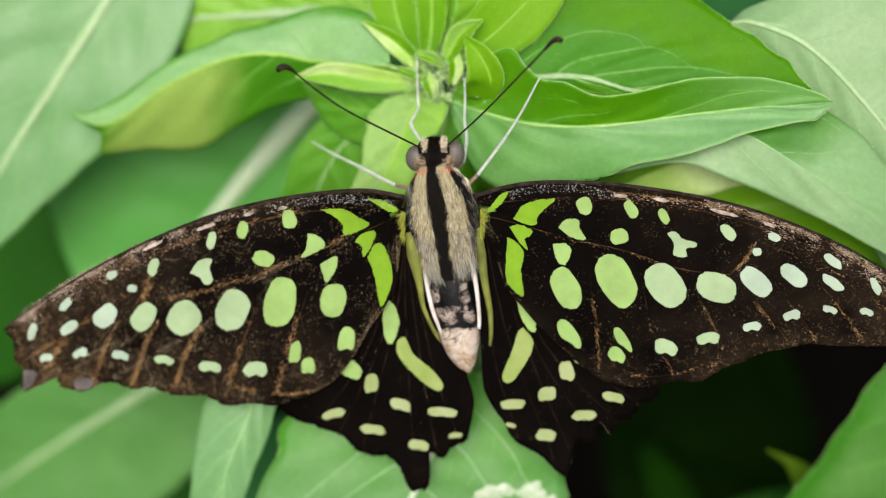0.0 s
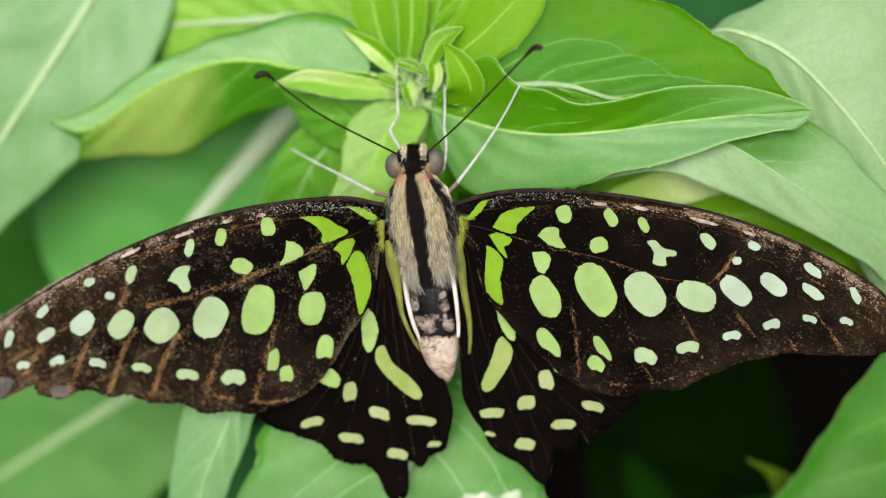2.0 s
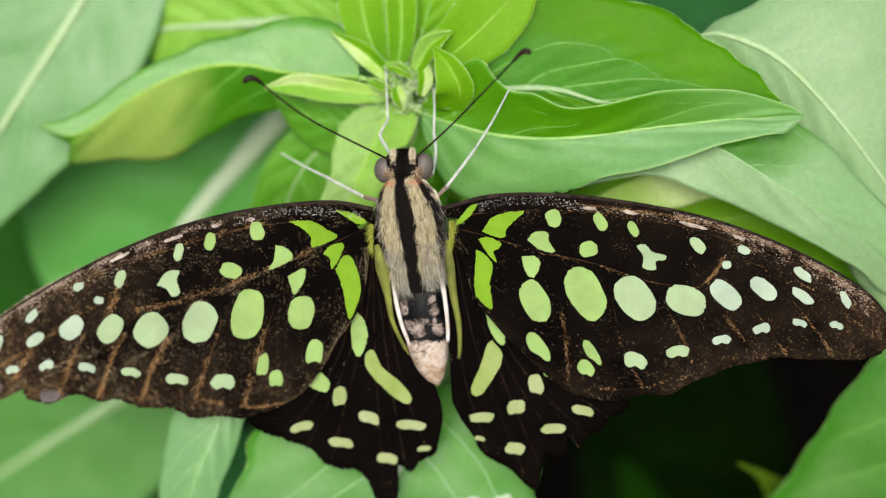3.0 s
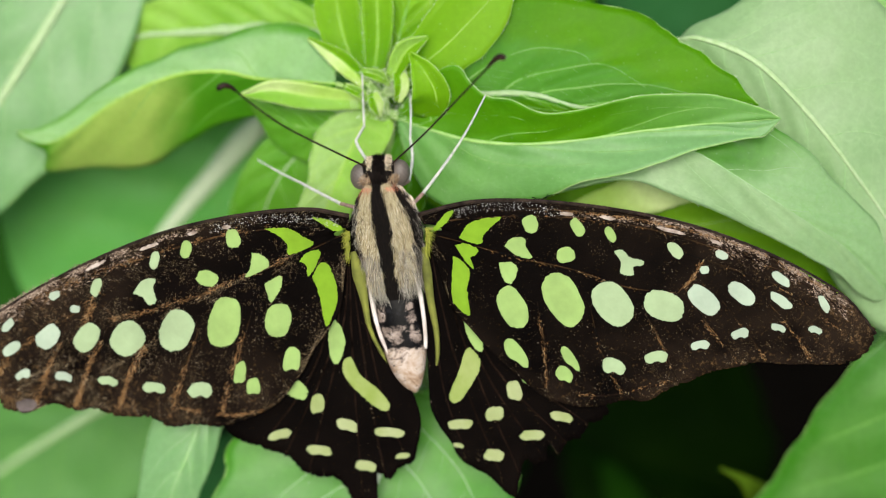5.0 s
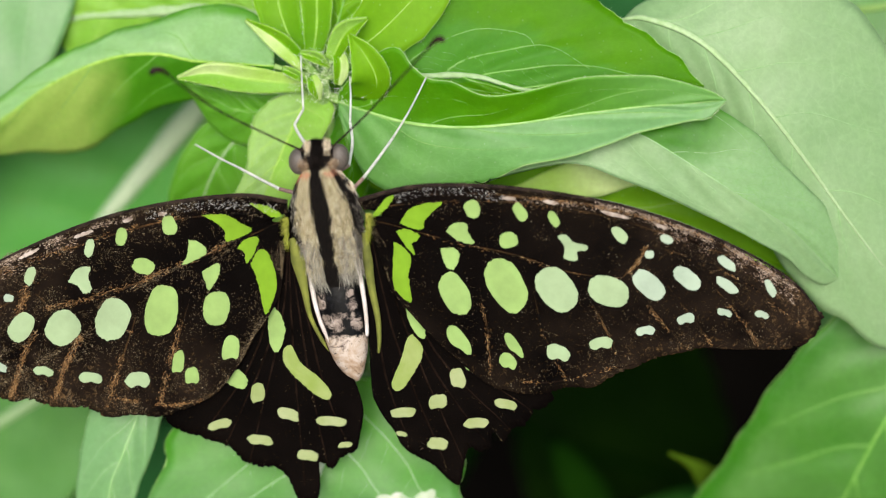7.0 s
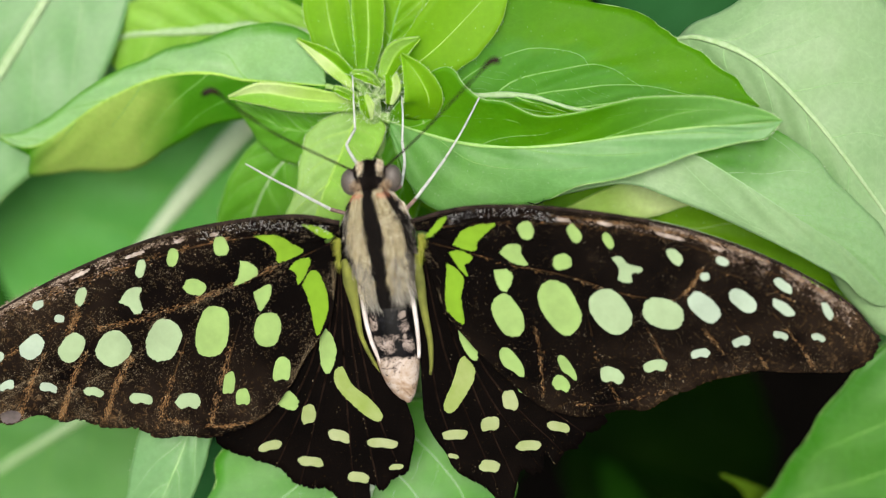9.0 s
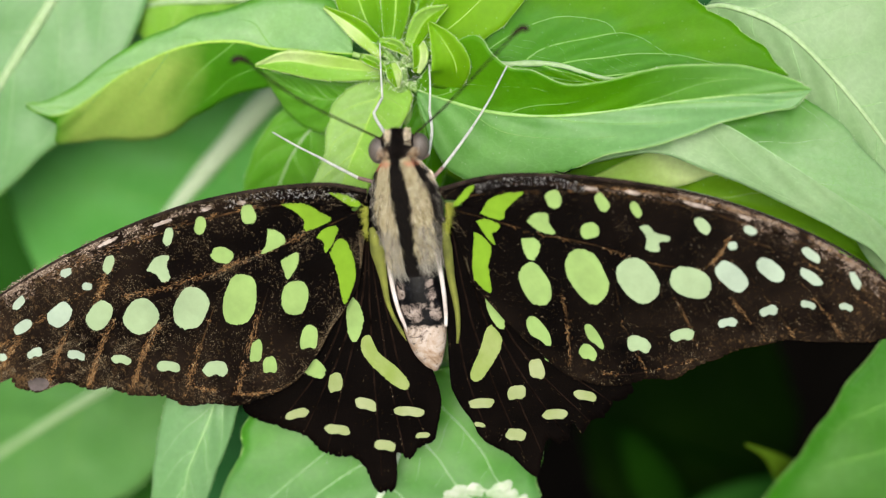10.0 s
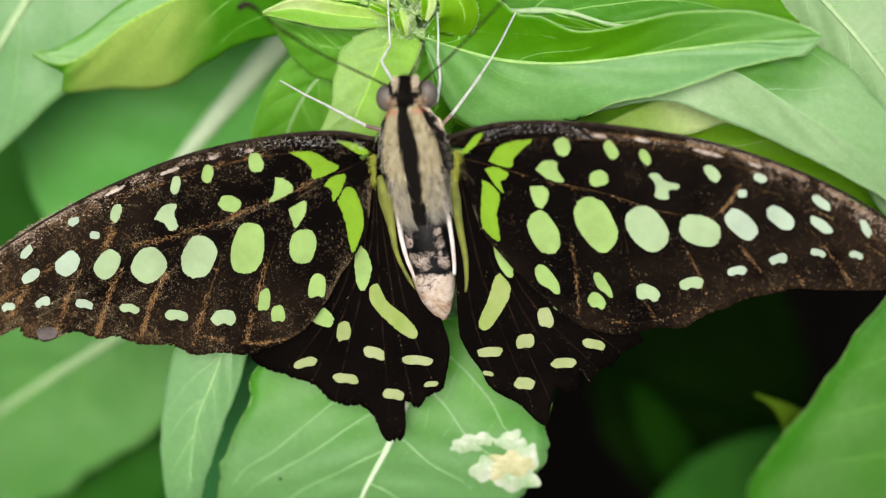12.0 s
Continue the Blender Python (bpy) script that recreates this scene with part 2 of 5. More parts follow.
_tree.links.new(ramp(_tree, noise_of(_tree, 260, 6, 0.7), (0.47, (0.002, 0.0016, 0.0014)), (0.58, (0.04, 0.022, 0.009)), (0.7, (0.12, 0.066, 0.026))), _skin.inputs["Base Color"])
_skin.inputs["Roughness"].default_value, _skin.inputs["Specular IOR Level"].default_value = 0.8, 0.05
DARK_VEIN = plain_material("dark_vein", (0.002, 0.0014, 0.0012), (0.018, 0.011, 0.008), 500, 0.9, 0.3, 0.0)
DASH = plain_material("pale_dash", (0.12, 0.085, 0.06), (0.5, 0.43, 0.38), 900, 0.7)
COSTA = plain_material("wing_costa", (0.002, 0.0016, 0.0014), (0.045, 0.031, 0.023), 900, 0.8, 0.3, 0.1)
WHITE_SCALE = plain_material("white_scales", (0.3, 0.3, 0.3), (0.5, 0.5, 0.49), 2500, 0.7)
FOLD = plain_material("wing_fold_olive", (0.06, 0.07, 0.012), (0.27, 0.30, 0.05), 200, 0.85)
BODY_BLACK = plain_material("body_black", (0.002, 0.0018, 0.0018), (0.012, 0.009, 0.008), 1500, 0.7, 0.3, 0.1)


def fur_material(name, *stops):
    """Hair whose strands differ one from another."""
    m, tree, skin = material(name)
    g = tree.nodes.new("ShaderNodeNewGeometry")
    tree.links.new(ramp(tree, g.outputs["Random Per Island"], *stops), skin.inputs["Base Color"])
    skin.inputs["Roughness"].default_value, skin.inputs["Specular IOR Level"].default_value = 0.75, 0.12
    return m


FUR_CREAM = fur_material("fur_cream", (0.0, (0.10, 0.075, 0.035)), (0.3, (0.29, 0.24, 0.12)), (0.7, (0.46, 0.41, 0.25)), (1.0, (0.74, 0.70, 0.53)))
FUR_GREY = fur_material("fur_grey", (0.0, (0.03, 0.027, 0.024)), (0.35, (0.16, 0.15, 0.12)), (0.8, (0.37, 0.35, 0.29)), (1.0, (0.66, 0.63, 0.55)))
FUR_BLACK = fur_material("fur_black", (0.0, (0.001, 0.0008, 0.0007)), (0.8, (0.006, 0.004, 0.003)), (1.0, (0.016, 0.010, 0.007)))
FUR_ROSE = fur_material("fur_rose", (0.0, (0.35, 0.12, 0.05)), (0.5, (0.6, 0.22, 0.12)), (1.0, (0.7, 0.45, 0.32)))
FUR_FACE = fur_material("fur_face", (0.0, (0.2, 0.12, 0.06)), (0.25, (0.6, 0.48, 0.3)), (0.5, (0.82, 0.74, 0.54)), (1.0, (0.9, 0.84, 0.7)))
FUR_TAN = fur_material("fur_tan", (0.0, (0.06, 0.03, 0.015)), (0.4, (0.3, 0.18, 0.09)), (0.75, (0.6, 0.46, 0.3)), (1.0, (0.85, 0.78, 0.62)))
EYE_SKIN = plain_material("eye_grey", (0.085, 0.072, 0.062), (0.13, 0.112, 0.098), 5000, 0.45, 0.15, 0.4)
ANTENNA = plain_material("antenna_brown", (0.003, 0.002, 0.0016), (0.03, 0.014, 0.007), 1500, 0.5, 0.2, 0.2)
LEG = plain_material("leg_grey", (0.38, 0.41, 0.37), (0.58, 0.6, 0.56), 1500, 0.6)
FEMUR = plain_material("femur_brown", (0.12, 0.08, 0.07), (0.3, 0.2, 0.17), 1500, 0.6)


# ---- building helpers; all places are on the plan, each thing has its own origin ----
def thing(name, origin, label, category, kind="", group=""):
    ob = new(name)
    ob.empty_display_size = 0.005
    ob.matrix_basis = BASE @ Matrix.Translation(origin)
    ob["origin"] = tuple(origin)
    return tagged(ob, label, category, group, kind)


def root_of(ob):
    while ob.parent:
        ob = ob.parent
    return ob


def part(name, verts, faces, mat, parent, label="", smooth=True, kind=""):
    """One mesh of its own under a thing or part, from plan places."""
    o = Vector(root_of(parent)["origin"])
    me = bpy.data.meshes.new(name)
    me.from_pydata([tuple(Vector(v) - o) for v in verts], [], faces)
    me.validate()
    if smooth:
        me.polygons.foreach_set("use_smooth", [True] * len(me.polygons))
    mats = mat if isinstance(mat, (list, tuple)) else [mat]
    for x in mats:
        me.materials.append(x)
    ob = new(name, me)
    ob.parent = parent
    return tagged(ob, label, kind=kind)


def tube(points, radii, sides=8, flat=1.0):
    """Rings along a line of places; radii in metres; flat: the depth of the section against its width."""
    pts = [Vector(p) for p in points]
    verts, faces = [], []
    for i, p in enumerate(pts):
        t = (pts[min(i + 1, len(pts) - 1)] - pts[max(i - 1, 0)]).normalized()
        a = t.cross(Vector((0, 1, 0)))
        a = a.normalized() if a.length > 1e-4 else Vector((1, 0, 0))
        b = t.cross(a).normalized()
        r = radii[i] if hasattr(radii, "__len__") else radii
        for k in range(sides):
            w = 2 * math.pi * k / sides
            verts.append(p + a * (r * math.cos(w)) + b * (r * flat * math.sin(w)))
    for i in range(len(pts) - 1):
        for k in range(sides):
            j = (k + 1) % sides
            faces.append((i * sides + k, i * sides + j, (i + 1) * sides + j, (i + 1) * sides + k))
    faces.append(tuple(range(sides))[::-1])
    faces.append(tuple(range((len(pts) - 1) * sides, len(pts) * sides)))
    return verts, faces


def join(*meshes):
    verts, faces = [], []
    for v, f in meshes:
        n = len(verts)
        verts += v
        faces += [tuple(i + n for i in x) for x in f]
    return verts, faces


def curve_tube(points, radius, taper=1.0, n=14, sides=8):
    """A tube through plan points (u, v, back)."""
    c = spline(points, n)
    return tube([at(*p) for p in c], [radius * (1 + (taper - 1) * i / n) for i in range(n + 1)], sides)


def hairs(places, length, width, rng, lean, spread=0.5):
    """Thin blades that stand on the places and lean along a direction."""
    verts, faces = [], []
    for p in places:
        d = (Vector(lean) + Vector([rng.uniform(-spread, spread) for _ in range(3)])).normalized()
        s = d.cross(Vector((0, 1, 0.2))).normalized() * width
        l = length * rng.uniform(0.6, 1.3)
        n = len(verts)
        verts += [p - s, p + s, p + d * l]
        faces.append((n, n + 1, n + 2))
    return verts, faces


# ---- leaves ----
SURFACES, STEMS = {}, {}


def leaf(parent, mid, wl, wr, mat, bl=0.0, br=0.0, wave=0.0, veins=0, rim=True, rib=0.25, rib_mat=None, fuzz=0, label="", seed=1, n=56, m=14, quilt=0.2, under=None, left=None, right=None, reach=0.84, net=False, bold=1.0, slant=(1.0, 1.0)):
    """A leaf blade along its midrib. wl, wr: half widths in plan steps; bl, br: millimetres that each margin lies further back.
    left, right: the margins themselves, as plan points, in place of the widths. slant: how far the side veins of each half lean to the tip."""
    rng = random.Random(seed)
    line = spline(mid, n)
    def along(values):
        values = values if hasattr(values, "__len__") else [values] * 3
        return np.interp(np.linspace(0, 1, n + 1), np.linspace(0, 1, len(values)), np.array(values, float)) if len(values) < 3 else spline([[v] for v in values], n)[:, 0]
    WL, WR, BL, BR = (along(v) for v in (wl, wr, bl, br))
    edges = [spline(e, n) if e else None for e in (left, right)]
    ph = rng.uniform(0, 6)
    tang = np.gradient(line[:, :2], axis=0)
    tang /= np.linalg.norm(tang, axis=1)[:, None] + 1e-9
    ribs = max(veins, 5)

    def surface(s, t, lift=0.0):
        """s along 0..1, t across -1 (l side) .. 1 (r side)."""
        x = s * n
        i = min(int(x), n - 1)
        f = x - i
        c = line[i] * (1 - f) + line[i + 1] * f
        a = abs(t)
        edge = 1 + (0.012 * math.sin(s * 47 + ph + 3 * (t > 0)) + 0.03 * noise.noise(Vector((s * 9, 5.0 * (t > 0), ph))) + 0.012 * noise.noise(Vector((s * 60, 5.0 * (t > 0), ph)))) * a
        border = edges[int(t > 0)]
        if border is not None:
            d = border[i] * (1 - f) + border[i + 1] * f - c
            u, v, b = c[0] + d[0] * a * edge, c[1] + d[1] * a * edge, d[2]
        else:
            g = tang[i] * (1 - f) + tang[i + 1] * f
            w = (WR if t > 0 else WL)
            w = max(0.0, w[i] * (1 - f) + w[i + 1] * f)
            b = (BR if t > 0 else BL)
            b = b[i] * (1 - f) + b[i + 1] * f
            u, v = c[0] - g[1] * w * t * edge, c[1] + g[0] * w * t * edge
        back = c[2] + b * a ** 1.5 - lift
        back += wave * a * a * math.sin(s * 17 + ph + (2 if t > 0 else 0)) + quilt * 1.3 * (1 - a) * min(1.0, a * 6) * -math.cos(2 * math.pi * ribs * (s - 0.06 - (0.20 * a + 0.1 * a ** 2.2) * (1 - 0.4 * s)) / 0.8)
        back += quilt * 2.0 * noise.noise(Vector((u / 95, v / 95, ph))) + quilt * 0.5 * noise.noise(Vector((u / 30, v / 30, ph)))
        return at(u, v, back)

    verts, faces, uvs = [], [], []
    for i in range(n + 1):
        for j in range(-m, m + 1):
            verts.append(surface(i / n, j / m))
            uvs.append((i / n * 2.2, j / m * 0.55))
    W = 2 * m + 1
    for i in range(n):
        for j in range(W - 1):
            k = i * W + j
            faces.append((k, k + 1, k + W + 1, k + W))
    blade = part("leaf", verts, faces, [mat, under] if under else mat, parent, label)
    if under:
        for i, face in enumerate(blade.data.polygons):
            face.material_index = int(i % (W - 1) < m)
    layer = blade.data.uv_layers.new(name="leaf")
    for loop in blade.data.loops:
        layer.data[loop.index].uv = uvs[loop.vertex_index]
    thick = blade.modifiers.new("thickness", "SOLIDIFY")
    thick.thickness, thick.offset = 0.00025, 0.0
    SURFACES[blade.name] = surface
    foot = surface(0.0, 0.0)
    joint = min(STEMS[root_of(parent).name], key=lambda p: (p - foot).length)
    if (joint - foot).length > 0.0012:
        bend = foot.lerp(joint, 0.5) + Vector((0, 0.12 * (joint - foot).length, 0))
        run = [foot.lerp(bend, q / 6).lerp(bend.lerp(joint, q / 6), q / 6) for q in range(7)]
        v, f = tube(run, 0.00045 if (joint - foot).length > 0.006 else 0.0003, 8)
        # stalks of the darkened leaves are near-black too, in place of shade
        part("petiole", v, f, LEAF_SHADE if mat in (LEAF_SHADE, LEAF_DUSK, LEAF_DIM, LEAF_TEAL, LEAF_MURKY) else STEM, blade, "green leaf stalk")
    if rib:
        k = 30
        v, f = tube([surface(i / k * 0.985, 0.0, 0.12) for i in range(k + 1)], [rib / 1000 * (1.15 - i / k) * min(1.0, 0.3 + 2.6 * i / k) for i in range(k + 1)], 8, 0.45)
        part("midrib", v, f, rib_mat or MIDRIB, blade, "pale green midrib")
    young = mat in (LEAF_YOUNG, LEAF_LIGHT, LEAF_CREAMY, LEAF_SOFT)
    vein_mat = YOUNG_VEIN if young else PALE_VEIN if mat in (LEAF_PALE, LEAF_LOWER, LEAF_PEARL) else VEIN
    size = 0.85 * bold
    if veins:
        gap = 0.8 / veins

        def run_of(s0, x, q, lean):
            """A side vein: it slants forwards, then bows along the margin until it meets the next one."""
            ahead = 0.26 * lean * (1 - 0.4 * s0)
            if x < 0.72:
                y = x / 0.72
                return s0 + ahead * (0.75 * y + 0.25 * y * y) + 0.007 * math.sin(9 * y + q * 2.1), reach * y
            y = (x - 0.72) / 0.28
            return s0 + ahead + gap * 0.97 * y + 0.007 * math.sin(9 + q * 2.1) * (1 - y), reach + 0.05 * math.sin(math.pi * y) - 0.05 * y

        fine_v, fine_f = [], []
        for side in (-1, 1):
            for q in range(veins):
                s0 = 0.06 + gap * (q + 0.4 * (side > 0)) + rng.uniform(-0.12, 0.12) * gap
                pts, spots_on = [], []
                for e in range(25):
                    s1, t1 = run_of(s0, e / 24, q, slant[side > 0])
                    if s1 > 0.975:
                        break
                    pts.append(surface(s1, side * max(t1, 0.01), 0.13))
                    spots_on.append((s1, t1))
                if len(pts) < 4:
                    continue
                v, f = tube(pts, [size * (0.085 - 0.06 * e / 24) / 1000 for e in range(len(pts))], 6, 0.4)
                part("vein", v, f, vein_mat, blade)
                if net:
                    for k in range(4):
                        s1, t1 = spots_on[min(len(spots_on) - 1, 2 + 3 * k + rng.randrange(3))]
                        s2, t2 = s1 + gap * rng.uniform(0.5, 0.9), t1 - rng.uniform(0.02, 0.16)
                        if s2 > 0.97:
                            continue
                        bow = rng.uniform(-0.02, 0.02)
                        cross = [surface(s1 + (s2 - s1) * e / 7, side * min(0.97, max(0.03, t1 + (t2 - t1) * e / 7 + bow * math.sin(math.pi * e / 3.5))), 0.12) for e in range(8)]
                        fine_v, fine_f = join((fine_v, fine_f), tube(cross, [0.000028 - 0.000002 * e for e in range(8)], 5, 0.5))
        if fine_f:
            part("fine_vein", fine_v, fine_f, vein_mat, blade, "net of fine pale veins", kind="stuff")
    if rim:
        for side in (-1, 1):
            v, f = tube([surface(i / 60, side * 1.0) for i in range(61)], 0.00004 if young else 0.000065, 6)
            part("leaf_margin", v, f, YOUNG_VEIN if young else RIM, blade)
    if fuzz:
        v, f = [], []
        for k in range(fuzz):
            side, q = rng.choice((-1, 1)), rng.uniform(0.03, 0.97)
            if rng.random() < 0.65:
                p, lean = surface(q, side), surface(q, side) - surface(q, side * 0.85)
                lean = lean.normalized() + Vector((rng.uniform(-0.5, 0.5), -0.5, rng.uniform(-0.5, 0.5)))
            else:
                p, lean = surface(q, side * rng.random()), Vector((rng.uniform(-0.5, 0.5), -1, rng.uniform(-0.5, 0.5)))
            mv, mf = hairs([p], 0.00034, 0.00001, rng, tuple(lean), 0.5)
            v, f = join((v, f), (mv, mf))
        part("leaf_fuzz", v, f, HAIR, blade, kind="stuff")
    return blade


def to_ground(p):
    """The place under p on the ground, in plan space."""
    q = BASE @ Vector(p)
    return BASE.inverted() @ Vector((q.x, q.y + 0.01, -0.004))


def plant(name, label, base, stem_points, radius):
    """A stem that rises from the ground to the top of a shoot."""
    pts = [at(*p) for p in spline(stem_points, 24)]
    foot = to_ground(pts[-1])
    tail = [pts[-1].lerp(foot, i / 10) for i in range(1, 11)]
    ob = thing(name, foot, label, "plant")
    v, f = tube(pts + tail, [radius * (0.7 + 0.6 * i / 34) for i in range(35)], 10)
    # a plant labelled dark gets a near-black stem that stands in for shade
    part("stem", v, f, LEAF_SHADE if "dark" in label else STEM, ob, "stem with shade put into its near-black green" if "dark" in label else "green hairy stem")
    STEMS[ob.name] = pts
    return ob


# ---- ground ----
g = 60.0
ground_me = bpy.data.meshes.new("ground")
gv, gf = [], []
steps = [-g, -8, -2, -0.8, -0.4, -0.2, 0, 0.2, 0.4, 0.8, 2, 8, g]
for yy in steps:
    for xx in steps:
        gv.append((xx, yy, 0.006 * noise.noise(Vector((xx * 9, yy * 9, 0)))))
k = len(steps)
gf = [(i * k + j, i * k + j + 1, (i + 1) * k + j + 1, (i + 1) * k + j) for i in range(k - 1) for j in range(k - 1)]
ground_me.from_pydata(gv, [], gf)
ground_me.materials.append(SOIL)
tagged(new("ground", ground_me), "soil under the plants, near-black in place of deep shade", "ground", kind="structure")

# ---- the shoot on which the butterfly sits ----
shoot = plant("leafy_shoot", "bright green hairy shoot with a rosette of young leaves", None,
              [(770, 140, 10), (785, 260, 13), (815, 420, 16), (840, 560, 17), (848, 690, 16), (850, 800, 22), (850, 950, 30)], 0.0011)
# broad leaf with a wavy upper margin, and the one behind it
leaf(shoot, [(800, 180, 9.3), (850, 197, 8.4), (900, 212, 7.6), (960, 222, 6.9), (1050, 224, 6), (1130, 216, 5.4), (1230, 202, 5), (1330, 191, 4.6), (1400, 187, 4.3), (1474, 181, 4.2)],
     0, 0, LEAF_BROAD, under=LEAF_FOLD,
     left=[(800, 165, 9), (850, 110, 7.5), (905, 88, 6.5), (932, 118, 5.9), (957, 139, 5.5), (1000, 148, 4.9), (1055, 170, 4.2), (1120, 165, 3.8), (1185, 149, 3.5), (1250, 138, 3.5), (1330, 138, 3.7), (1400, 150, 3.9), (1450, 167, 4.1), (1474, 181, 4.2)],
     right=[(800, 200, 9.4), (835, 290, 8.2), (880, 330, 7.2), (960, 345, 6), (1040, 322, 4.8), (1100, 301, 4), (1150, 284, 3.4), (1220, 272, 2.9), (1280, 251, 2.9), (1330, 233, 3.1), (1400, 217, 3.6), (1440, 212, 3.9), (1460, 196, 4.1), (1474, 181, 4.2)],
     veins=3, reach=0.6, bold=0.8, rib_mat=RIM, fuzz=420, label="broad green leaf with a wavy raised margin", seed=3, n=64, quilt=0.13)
leaf(shoot, [(860, 125, 9.5), (945, 136, 9.2), (1000, 135, 9), (1050, 140, 8.7), (1130, 162, 8.2), (1290, 172, 7.4), (1435, 156, 6.2)],
     0, 0, LEAF_ARCH,
     left=[(860, 110, 9.6), (900, 30, 10), (985, -30, 10.2), (1100, -32, 10), (1222, -2, 9.4), (1272, 25, 8.9), (1302, 48, 8.5), (1350, 76, 7.8), (1392, 112, 7), (1420, 143, 6.4), (1435, 156, 6.2)],
     right=[(860, 140, 9.5), (945, 170, 9), (1130, 195, 8.2), (1290, 190, 7.4), (1435, 157, 6.2)],
     wave=0.2, veins=4, reach=0.48, net=True, bold=1.5, rib=0.42, fuzz=120, label="deep green leaf arching behind another", seed=4, quilt=0.2)
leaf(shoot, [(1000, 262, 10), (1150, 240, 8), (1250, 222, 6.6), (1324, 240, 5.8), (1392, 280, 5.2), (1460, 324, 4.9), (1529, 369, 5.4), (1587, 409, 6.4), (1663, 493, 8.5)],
     0, 0, LEAF_PEARL, under=LEAF_SHADOW_WEDGE,
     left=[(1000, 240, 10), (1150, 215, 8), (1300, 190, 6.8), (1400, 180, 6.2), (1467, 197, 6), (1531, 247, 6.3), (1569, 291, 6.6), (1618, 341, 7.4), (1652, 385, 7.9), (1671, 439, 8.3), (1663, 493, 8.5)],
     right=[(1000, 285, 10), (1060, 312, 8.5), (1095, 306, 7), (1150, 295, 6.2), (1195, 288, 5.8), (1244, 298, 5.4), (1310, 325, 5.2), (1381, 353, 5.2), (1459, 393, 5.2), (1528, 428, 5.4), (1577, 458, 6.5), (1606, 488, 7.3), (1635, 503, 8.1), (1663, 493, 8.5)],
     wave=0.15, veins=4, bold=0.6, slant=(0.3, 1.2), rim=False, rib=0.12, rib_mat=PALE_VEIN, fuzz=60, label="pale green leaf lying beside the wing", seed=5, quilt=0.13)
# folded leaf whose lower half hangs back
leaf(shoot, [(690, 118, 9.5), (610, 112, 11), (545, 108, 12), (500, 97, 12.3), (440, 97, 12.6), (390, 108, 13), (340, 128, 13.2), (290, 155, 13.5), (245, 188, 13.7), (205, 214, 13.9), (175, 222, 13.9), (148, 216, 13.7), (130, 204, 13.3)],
     0, 0, LEAF_SHEEN_TOP, under=LEAF_FLAP,
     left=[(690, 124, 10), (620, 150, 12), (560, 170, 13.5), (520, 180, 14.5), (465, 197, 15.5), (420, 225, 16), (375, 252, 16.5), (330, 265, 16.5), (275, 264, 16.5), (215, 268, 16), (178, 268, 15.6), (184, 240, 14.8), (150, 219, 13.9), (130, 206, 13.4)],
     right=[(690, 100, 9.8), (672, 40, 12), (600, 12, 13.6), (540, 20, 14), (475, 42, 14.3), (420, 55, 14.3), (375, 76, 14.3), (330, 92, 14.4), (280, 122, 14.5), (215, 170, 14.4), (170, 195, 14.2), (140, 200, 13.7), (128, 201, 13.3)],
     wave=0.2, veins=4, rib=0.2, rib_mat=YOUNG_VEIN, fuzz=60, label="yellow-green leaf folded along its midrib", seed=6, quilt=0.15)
leaf(shoot, [(690, 30, 17), (600, 22, 18), (520, 22, 18.5), (440, 27, 19.5), (350, 33, 20.5), (290, 60, 22)],
     [20, 55, 90, 130, 130, 2], [20, 55, 70, 70, 50, 2], LEAF_LIGHT, wave=0.3, veins=5, rib=0.9, label="yellow-green leaf with a pale sheen", seed=7)
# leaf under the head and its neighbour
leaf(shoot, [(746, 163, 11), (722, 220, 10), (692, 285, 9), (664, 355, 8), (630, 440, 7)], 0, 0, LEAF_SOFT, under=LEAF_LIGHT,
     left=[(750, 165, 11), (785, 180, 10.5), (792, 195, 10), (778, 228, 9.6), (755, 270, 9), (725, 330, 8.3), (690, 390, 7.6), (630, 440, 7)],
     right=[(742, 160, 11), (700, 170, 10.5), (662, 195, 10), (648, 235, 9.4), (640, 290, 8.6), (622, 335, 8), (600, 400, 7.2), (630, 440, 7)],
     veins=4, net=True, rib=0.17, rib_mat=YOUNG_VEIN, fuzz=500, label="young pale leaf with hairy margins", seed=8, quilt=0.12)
leaf(shoot, [(725, 180, 13), (650, 218, 14), (590, 280, 15), (550, 370, 16), (520, 470, 17)],
     [14, 70, 80, 70, 3], [14, 45, 60, 55, 3], LEAF_FRESH, veins=5, rib=0.2, fuzz=60, label="green leaf half hidden under the rosette", seed=9)
leaf(shoot, [(745, 162, 11), (685, 192, 12), (620, 192, 12.5), (535, 148, 13.2)],
     [20, 56, 52, 3], [10, 26, 30, 3], LEAF_FRESH, bl=1.0, veins=4, rib=0.15, rib_mat=VEIN, fuzz=110, label="lime-green leaf under the rosette", seed=13)
leaf(shoot, [(785, 110, 12), (800, 40, 13), (825, -50, 14), (850, -140, 16)],
     [14, 40, 44, 3], [14, 40, 44, 3], LEAF_YOUNG, veins=3, rib=0.15, rib_mat=VEIN, fuzz=60, label="lime-green young leaf with fine hairs", seed=14)
